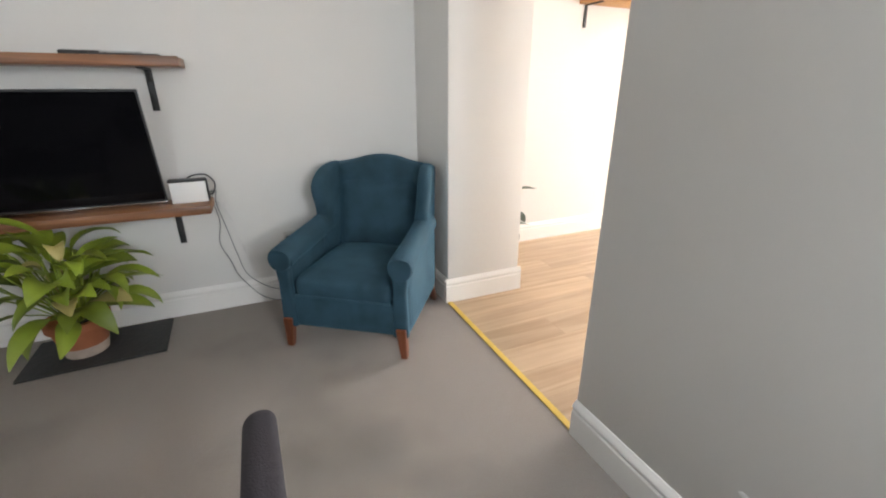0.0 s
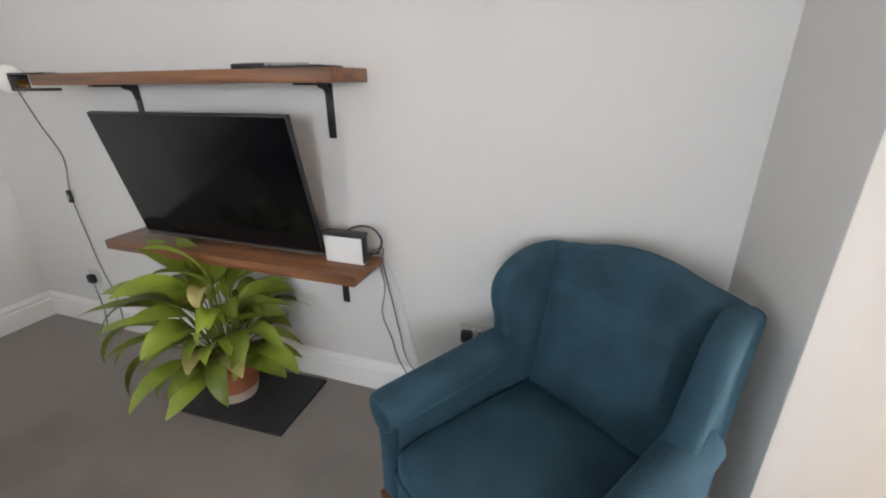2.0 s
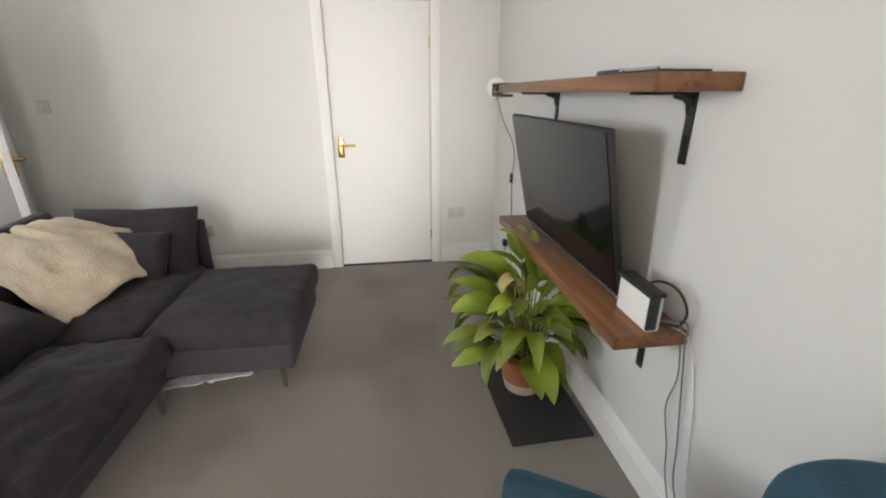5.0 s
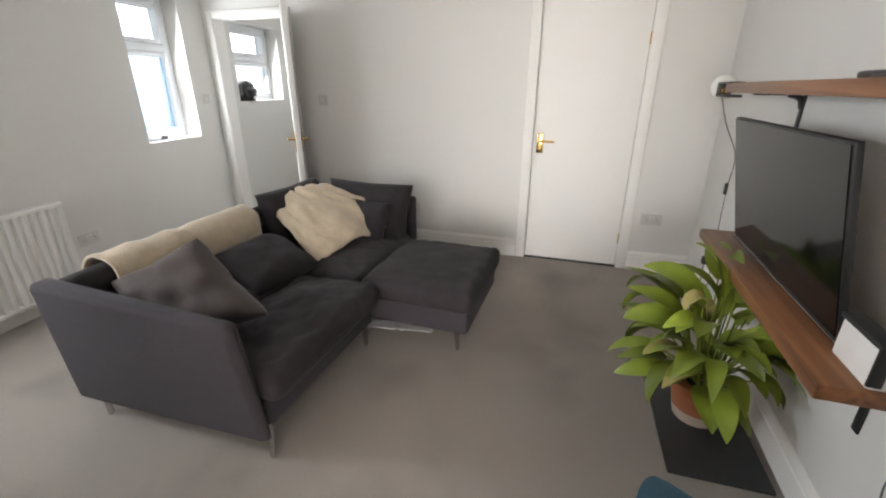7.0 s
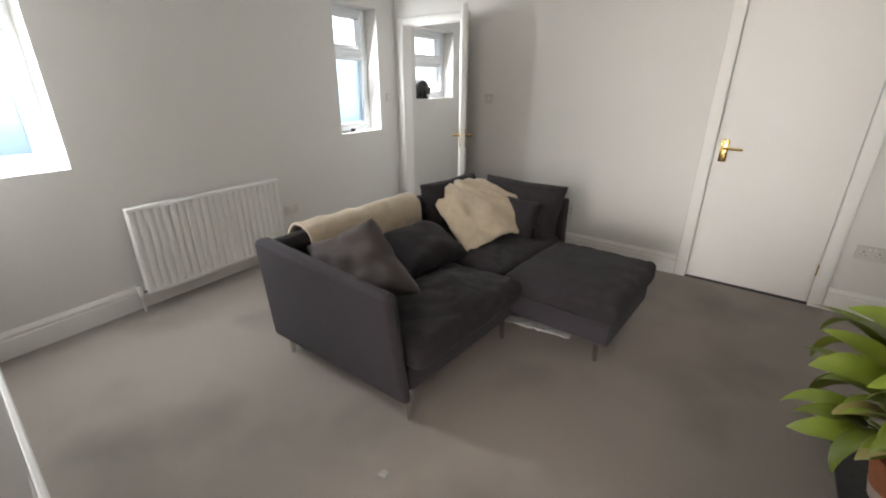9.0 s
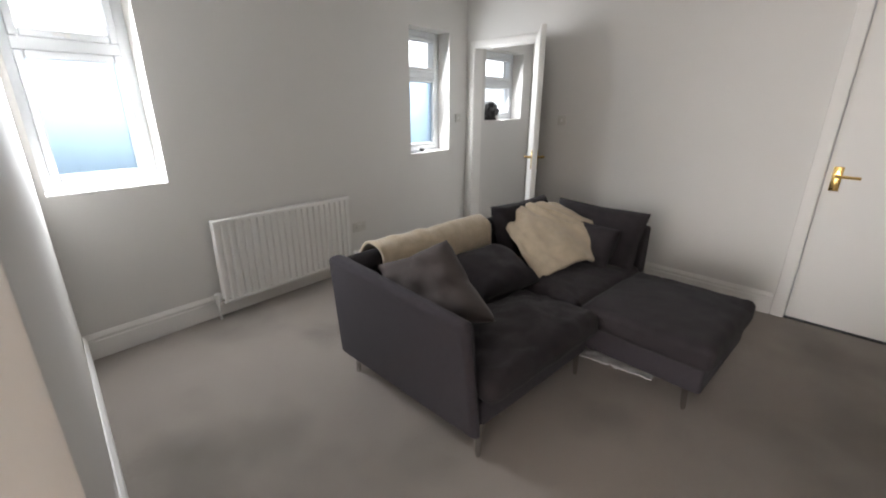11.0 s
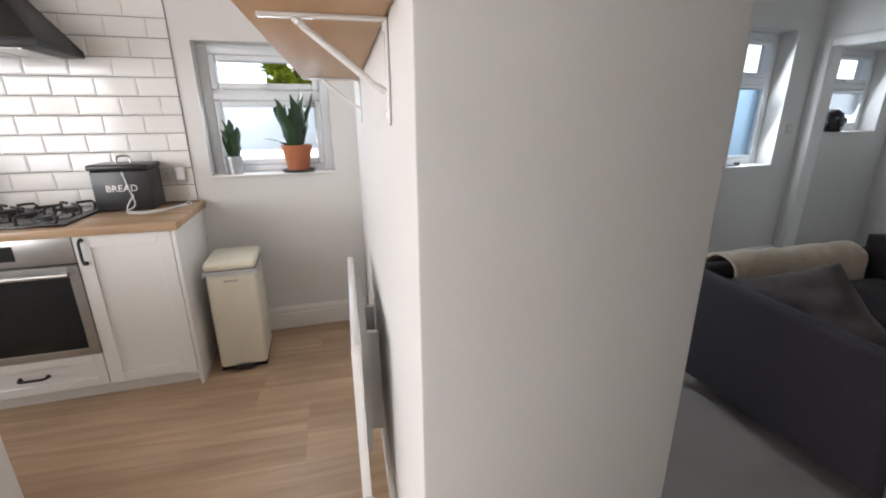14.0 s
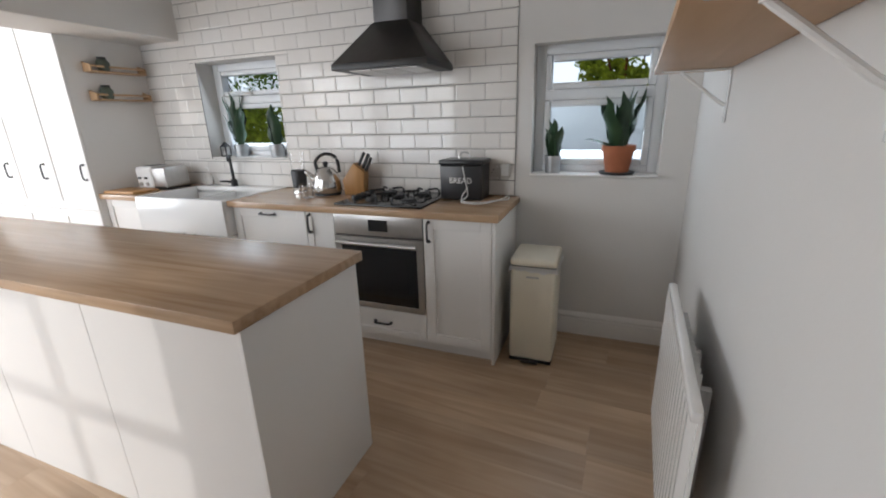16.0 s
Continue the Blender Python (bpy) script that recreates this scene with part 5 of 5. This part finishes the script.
def toaster():
    ob = thing("toaster", KIT @ pose(3.19, 0.10, 0.9125, 0, 0, 4), "cream and steel four-slot toaster", "toaster")
    part("body", box(0.13, 0.30, 0.0, 0.25, 0.012, 0.185, 0.025, 4), PLASTIC, ob)
    part("steel_wrap", box(0.0, 0.16, 0.012, 0.238, 0.014, 0.183, 0.02, 3), STEEL, ob)
    part("foot", box(0.01, 0.29, 0.01, 0.24, 0.0, 0.014), BLACK, ob)
    for x in (0.185, 0.25):
        part("lever", box(x - 0.012, x + 0.012, 0.25, 0.268, 0.09, 0.105, 0.004), BLACK, ob)
        part("dial", lathe([(0, 0), (0.016, 0), (0.014, 0.012), (0, 0.012)], 16, None, pose(x, 0.249, 0.05, -90)), STEEL, ob)
        part("slot", box(x - 0.016, x + 0.016, 0.05, 0.20, 0.184, 0.187), BLACK, ob)


toaster()
board = tagged(link("chopping_board", box(3.24, 3.58, 0.36, 0.57, 0.9125, 0.932, 0.005), KNIFEWOOD, None, "", 35), "wooden chopping board lying on the worktop", "chopping board")
board.matrix_world = KIT
soap = thing("soap_bottle", KIT @ pose(3.02, 0.07, 0.918), "clear soap bottle on the sink rim", "bottle")
part("body", lathe([(0, 0), (0.03, 0), (0.03, 0.09), (0.012, 0.105), (0.012, 0.115), (0, 0.115)], 18), GLASS, soap)
part("pump", tube(curve([(0, 0, 0.115), (0, 0, 0.145), (0.0, 0.03, 0.147)], 4), 0.005, 8), PLASTIC, soap)


def tall(u0, u1, hinge, label):
    ob = thing("tall_cabinet", KIT, label, "cabinet", "tall kitchen cabinets")
    part("carcass", box(u0 + 0.001, u1 - 0.001, 0.004, 0.60, 0.08, 2.34), SATIN, ob)
    part("plinth", box(u0 + 0.001, u1 - 0.001, 0.54, 0.555, 0, 0.08), SATIN, ob)
    shaker(ob, u0, u1, 0.08, 0.78, 0.601)
    shaker(ob, u0, u1, 0.78, 2.34, 0.601)
    x = u0 + 0.045 if hinge else u1 - 0.045
    handle(ob, pose(x, 0.62, 1.08))
    return ob


tall(3.60, 4.10, True, "tall white framed larder cabinet beside the worktop")
tall(4.10, 4.60, True, "tall white framed larder cabinet at the end of the run")
tall(4.60, 5.10, True, "tall white framed larder cabinet at the end of the run")


def spice_rack(z, filled, label):
    ob = thing("spice_rack", KIT @ pose(3.598, 0.06, z), label, "rack", "spice racks")
    part("base", box(-0.085, -0.001, 0, 0.42, 0, 0.012, 0.002), BIRCH, ob)
    for y in (0.0, 0.405):
        part("side", prism([(-0.085, 0), (-0.001, 0), (-0.001, 0.075), (-0.085, 0.05)], 0.015, 0.002, 1, None, pose(0, y, 0)), BIRCH, ob)
    part("rail", box(-0.085, -0.076, 0.015, 0.405, 0.035, 0.05, 0.002), BIRCH, ob)
    return ob


spice_rack(1.80, 1, "small pale wooden rack on the cabinet side")
spice_rack(1.60, 0, "small pale wooden rack below another one")


def jar_plant(m, label):
    ob = thing("jar", m, label, "jar")
    part("body", lathe([(0, 0), (0.035, 0), (0.045, 0.03), (0.045, 0.06), (0.03, 0.085), (0, 0.09)], 18), RUBBERLEAF, ob, "", 60)
    part("lid", lathe([(0, 0.085), (0.03, 0.085), (0.028, 0.10), (0, 0.102)], 16), BLACK, ob)


jar_plant(KIT @ pose(3.553, 0.36, 1.8125), "dark green rounded jar in the rack")
jar_plant(KIT @ pose(3.553, 0.38, 1.6125), "dark round jar in the lower rack")


def snake(m, r, h, potmat, leaves, seed, label, size=1.0, saucer=False, spread=0.5, wide=0.07):
    rng = random.Random(seed)
    ob = thing("snake_plant", m, label, "pot plant", "window sill plants")
    z = 0.0
    if saucer:
        part("saucer", lathe([(0, 0), (r * 1.05, 0), (r * 1.15, 0.015), (r * 1.1, 0.016), (0, 0.008)], 28), SLATE, ob)
        z = 0.014
    pot_bm = [(0, z), (r * 0.74, z), (r * 0.98, z + h - 0.03), (r * 1.06, z + h - 0.03), (r * 1.06, z + h), (r * 0.95, z + h), (r * 0.9, z + h - 0.015), (0, z + h - 0.02)] if saucer else [(0, z), (r * 0.85, z), (r, z + h), (r * 0.96, z + h), (r * 0.92, z + h - 0.012), (0, z + h - 0.014)]
    part("pot", lathe(pot_bm, 28), potmat, ob)
    part("soil", lathe([(0, z + h - 0.012), (r * 0.91, z + h - 0.014)], 20), SOIL, ob)
    for i in range(leaves):
        a = i * 2.4 + rng.uniform(-0.4, 0.4)
        ln = size * (0.60 + 0.45 * rng.random())
        d = rng.uniform(0.1, 0.5) * r
        low = saucer and i == leaves - 1
        lean = 1.15 if low else rng.uniform(0.04, spread)
        a = 0.35 if low else a
        bm = leaf(ln * (0.75 if low else 1), wide * rng.uniform(0.85, 1.15), 1.57 - lean, rng.uniform(-0.25, 0.25), 0.30, 10, rng.uniform(-0.9, 0.9))
        for v in bm.verts:
            v.co.y += 0.010 * math.sin(v.co.length * 40 + i)
        turn(bm, pose(d * math.cos(a), d * math.sin(a), z + h - 0.02, 0, 0, math.degrees(a)))
        part("leaf", bm, SNAKE, ob, "", 180)
    return ob


snake(KIT @ pose(0.235, -0.03, 1.062), 0.05, 0.105, ALU, 5, 2, "small snake plant in a zinc pot on the sill", 0.23, False, 0.5, 0.10)
snake(KIT @ pose(-0.135, -0.03, 1.062), 0.088, 0.15, TERRACOTTA, 15, 4, "snake plant in a terracotta pot on a dark saucer", 0.34, True, 0.45, 0.10)
snake(KIT @ pose(2.79, -0.10, 1.142), 0.062, 0.10, ALU, 11, 6, "tall snake plant in a pale grey pot by the sink window", 0.42, False, 0.55, 0.06)
snake(KIT @ pose(2.41, -0.09, 1.142), 0.06, 0.10, ALU, 3, 9, "broad-leaved plant in a pale grey pot by the sink window", 0.38, False, 0.12, 0.11)
lan = thing("lantern", KIT @ pose(2.94, -0.07, 1.142) @ Matrix.Scale(0.75, 4), "small black metal lantern on the sill", "lantern")
part("base", box(-0.04, 0.04, -0.04, 0.04, 0, 0.014, 0.003), BLACK, lan)
for x in (-0.034, 0.034):
    for y in (-0.034, 0.034):
        part("post", box(x - 0.004, x + 0.004, y - 0.004, y + 0.004, 0.012, 0.11), BLACK, lan)
part("roof", lathe([(0.058, 0.108), (0.03, 0.135), (0.02, 0.15), (0.008, 0.16), (0, 0.165)], 4, None, pose(0, 0, 0, 0, 0, 45)), BLACK, lan)
part("candle", lathe([(0, 0.014), (0.02, 0.014), (0.02, 0.06), (0, 0.06)], 14), PLASTIC, lan)


def bin_():
    ob = thing("pedal_bin", KIT @ pose(0.258, 0.31, 0, 0, 0, 0), "cream enamel pedal bin with a bag under its lid", "bin")
    part("body", box(-0.125, 0.125, -0.15, 0.15, 0.015, 0.585, 0.02, 3), CREAM, ob)
    part("rim", box(-0.122, 0.122, -0.147, 0.147, 0.584, 0.600, 0.004), BLACK, ob)
    bm = box(-0.13, 0.13, -0.155, 0.155, 0.600, 0.648, 0.018, 3)
    part("lid", bm, CREAM, ob)
    bag = bmesh.new()
    n = 60
    a, b = [], []
    for i in range(n):
        t = 4 * i / n
        s, f = int(t), t - int(t)
        p = [(-1 + 2 * f, 1), (1, 1 - 2 * f), (1 - 2 * f, -1), (-1, -1 + 2 * f)][s]
        k = 0.006 * noise.noise(Vector((i * 0.9, 0, 0)))
        a.append(bag.verts.new((p[0] * (0.131 + k), p[1] * (0.156 + k), 0.602)))
        b.append(bag.verts.new((p[0] * (0.137 + k), p[1] * (0.162 + k), 0.575 + 0.025 * noise.noise(Vector((i * 0.35, 3, 0))))))
    for i in range(n):
        bag.faces.new((a[i], a[(i + 1) % n], b[(i + 1) % n], b[i]))
    bmesh.ops.solidify(bag, geom=bag.faces[:], thickness=0.001)
    part("bag", bag, PLASTIC, ob, "white bag edge folded over the rim")
    part("pedal", box(-0.05, 0.05, 0.15, 0.185, 0.012, 0.024, 0.004), BLACK, ob)
    part("base", box(-0.122, 0.122, -0.147, 0.147, 0.0, 0.016, 0.003), BLACK, ob)
    part("badge", box(-0.035, 0.035, 0.150, 0.1515, 0.535, 0.545), PLASTIC_GREY, ob)


bin_()

# island
isl = thing("kitchen_island", KIT, "white panelled kitchen island standing on oak planks", "island")
part("end_panel", box(0.815, 0.833, 1.345, 1.925, 0.0, 0.872, 0.002), SATIN, isl)
part("carcass", box(0.834, 3.55, 1.35, 1.905, 0.0, 0.872), SATIN, isl)
for i in range(4):
    part("back_panel", box(0.834 + 0.68 * i + 0.001, 0.834 + 0.68 * (i + 1) - 0.001, 1.906, 1.922, 0.0, 0.871, 0.0015, 1), SATIN, isl)
top = tagged(link("worktop", box(0.80, 3.58, 1.315, 1.955, 0.873, 0.912, 0.003), WORKTOP, None, "", 35), "oak-effect island worktop with square edge", "worktop")
top.matrix_world = KIT

r2 = radiator("radiator", pose(2.516, 1.63, 0.16, 0, 0, -90), 0.82, 0.61, 0.048, "white single-panel radiator on the kitchen side wall", False)
valve(r2, -0.035, 0.07, -0.16)

# shelves on the kitchen side wall
def bracket_shelf(z, y0, y1, label):
    sh = thing("wall_shelf", (2.49, 0, z), label, "shelf", "pale wall shelves")
    part("board", box(0.004, 0.245, y0, y1, 0, 0.022, 0.002), BIRCH, sh)
    for y in (y0 + 0.13, y1 - 0.255):
        bm = box(0.001, 0.007, y - 0.011, y + 0.011, -0.185, 0.0, 0.003)
        box(0.001, 0.22, y - 0.011, y + 0.011, -0.007, 0.0, 0.003, 2, bm)
        tube([(0.008, y, -0.125), (0.03, y, -0.112), (0.145, y, -0.02), (0.16, y, -0.006)], 0.0065, 8, bm)
        for a in (-0.015, -0.165):
            lathe([(0, 0), (0.009, 0), (0.007, 0.004), (0, 0.005)], 10, bm, pose(0.007, y, a, 0, 90))
        lathe([(0, 0), (0.010, 0), (0.010, 0.006), (0, 0.007)], 10, bm, pose(0.15, y, -0.012, 180))
        part("bracket", bm, GLOSS, sh, "white metal angle bracket")


bracket_shelf(1.545, 0.57, 2.12, "pale wooden wall shelf on white angle brackets")
bracket_shelf(1.885, 0.57, 2.12, "upper pale wooden wall shelf on white angle brackets")


def stool(m):
    ob = thing("bar_stool", m, "wood-seated bar stool with dark metal legs", "stool")
    part("seat", box(-0.18, 0.18, -0.18, 0.18, 0.655, 0.695, 0.012, 3), KNIFEWOOD, ob)
    for x in (-1, 1):
        for y in (-1, 1):
            part("leg", tube([(x * 0.15, y * 0.15, 0.655), (x * 0.20, y * 0.20, 0.0)], 0.018, 10), BLACK, ob, "black metal leg")
    part("lower_rail", tube([(s * 0.196, t * 0.196, 0.05) for s, t in ((-1, -1), (1, -1), (1, 1), (-1, 1), (-1, -1))], 0.011, 8), BLACK, ob)
    part("footrest", tube([(s * 0.178, t * 0.178, 0.25) for s, t in ((-1, -1), (1, -1), (1, 1), (-1, 1), (-1, -1))], 0.009, 8), BLACK, ob)
    part("backrail", tube(curve([(-0.16, 0.16, 0.69), (-0.165, 0.18, 0.82), (-0.12, 0.2, 0.84), (0.12, 0.2, 0.84), (0.165, 0.18, 0.82), (0.16, 0.16, 0.69)], 5), 0.009, 8), BLACK, ob)


stool(pose(3.80, 3.36, 0, 0, 0, 90))


def rubber_plant():
    rng = random.Random(3)
    ob = thing("rubber_plant", (2.615, 3.66, 0), "sparse rubber plant with grey-green leaves behind the pier", "pot plant")
    pot(ob, 0.07, 0.085, 0.26, BLACK)
    part("stem", tube(curve([(0, 0, 0.2), (0.02, 0.01, 0.4), (0.0, 0.02, 0.6), (0.02, 0.02, 0.75)], 6), 0.008, 8, None, 0.004), LEGWOOD, ob)
    for i in range(8):
        a = i * 2.4
        z = 0.32 + i * 0.05
        bm = leaf(rng.uniform(0.17, 0.23), rng.uniform(0.085, 0.11), rng.uniform(-0.1, 0.5), 0.6, 0.2, 7)
        turn(bm, pose(0.03, 0.015, z, 0, 0, math.degrees(a)))
        part("leaf", bm, RUBBERLEAF, ob, "", 180)


rubber_plant()

ns = thing("wall_shelf", (0, 4.12, 1.88), "orange-brown wooden wall shelf on black brackets in the dining area", "shelf")
part("board", box(3.45, 4.65, -0.22, -0.003, 0, 0.04, 0.004), KNIFEWOOD, ns)
for x in (3.52, 4.5):
    bm = box(x - 0.014, x + 0.014, -0.18, 0, -0.008, 0.0, 0.003)
    box(x - 0.014, x + 0.014, -0.008, 0, -0.16, 0, 0.003, 2, bm)
    part("bracket", bm, BLACK, ns, "black iron angle bracket")


# ---- tiles and planks, last ----
back = tagged(link("wall_tiling", box(0.46, 3.60, 0.001, 0.006, 0.912, CEIL - 0.001), GROUT), "white bevelled brick tiles with dark joints", "wall", kind="structure")
# the joint bed leaves the sink window free
_bm = bmesh.new()
for q in ((0.46, 2.23, 0.912, CEIL), (3.02, 3.598, 0.912, CEIL), (2.23, 3.02, 0.912, 1.13), (2.23, 3.02, 1.87, CEIL)):
    box(q[0], q[1], 0.001, 0.006, q[2], q[3], 0, 1, _bm)
_bm.to_mesh(back.data)
_bm.free()
back.matrix_world = KIT
TW, TH, GAP = 0.1928, 0.0948, 0.0017
_meshes = {}


def tile_mesh(w, h):
    key = (round(w, 3), round(h, 3))
    if key not in _meshes:
        bm = bmesh.new()
        e, d = min(0.009, w / 3, h / 3), 0.005
        lo = [bm.verts.new((x, 0.0, z)) for x, z in ((0, 0), (w, 0), (w, h), (0, h))]
        mid = [bm.verts.new((x, 0.002, z)) for x, z in ((0, 0), (w, 0), (w, h), (0, h))]
        hi = [bm.verts.new((x, d, z)) for x, z in ((e, e), (w - e, e), (w - e, h - e), (e, h - e))]
        bm.faces.new(hi[::-1])
        for a, b in ((lo, mid), (mid, hi)):
            for i in range(4):
                bm.faces.new((a[i], b[i], b[(i + 1) % 4], a[(i + 1) % 4]))
        bmesh.ops.recalc_face_normals(bm, faces=bm.faces[:])
        me = bpy.data.meshes.new("tile")
        bm.to_mesh(me)
        bm.free()
        me.materials.append(TILE)
        _meshes[key] = me
    return _meshes[key]


def lay(u0, u1, z0, z1):
    if u1 - u0 < 0.005 or z1 - z0 < 0.005:
        return
    o = new("tile", tile_mesh(u1 - u0, z1 - z0))
    o.parent = back
    o.location = (u0, 0.0062, z0)


row = 0
z = 0.9155
while z < CEIL - 0.02:
    u = 0.462 - (TW + GAP) * (0.5 if row % 2 else 0.0)
    while u < 3.597:
        a, b, lo, hi = max(u, 0.462), min(u + TW, 3.597), z, min(z + TH, CEIL - 0.002)
        if lo < 1.87 and hi > 1.13 and b > 2.23 and a < 3.02:
            lay(a, b, lo, min(hi, 1.129))
            lay(a, b, max(lo, 1.871), hi)
            lay(a, min(b, 2.229), max(lo, 1.131), min(hi, 1.869))
            lay(max(a, 3.021), b, max(lo, 1.131), min(hi, 1.869))
        else:
            lay(a, b, lo, hi)
        u += TW + GAP
    z += 0.0983
    row += 1

PW = 0.192
_rng = random.Random(21)
_planks = {}
y = -0.55
while y < 4.3:
    x = 1.1 + _rng.uniform(0, 0.9)
    while x < 8.5:
        a, b = max(x, 2.0), min(x + 1.28, 8.55)
        x += 1.2802
        if b - a < 0.05:
            continue
        key = round(b - a, 3)
        if key not in _planks:
            bm = box(0, key, 0, PW - 0.0002, -0.011, 0.0, 0.0005, 1)
            me = bpy.data.meshes.new("plank")
            bm.to_mesh(me)
            bm.free()
            me.materials.append(PLANK)
            _planks[key] = me
        o = new("plank", _planks[key])
        o.parent = subfloor
        o.location = (a, y, 0.0)
    y += PW
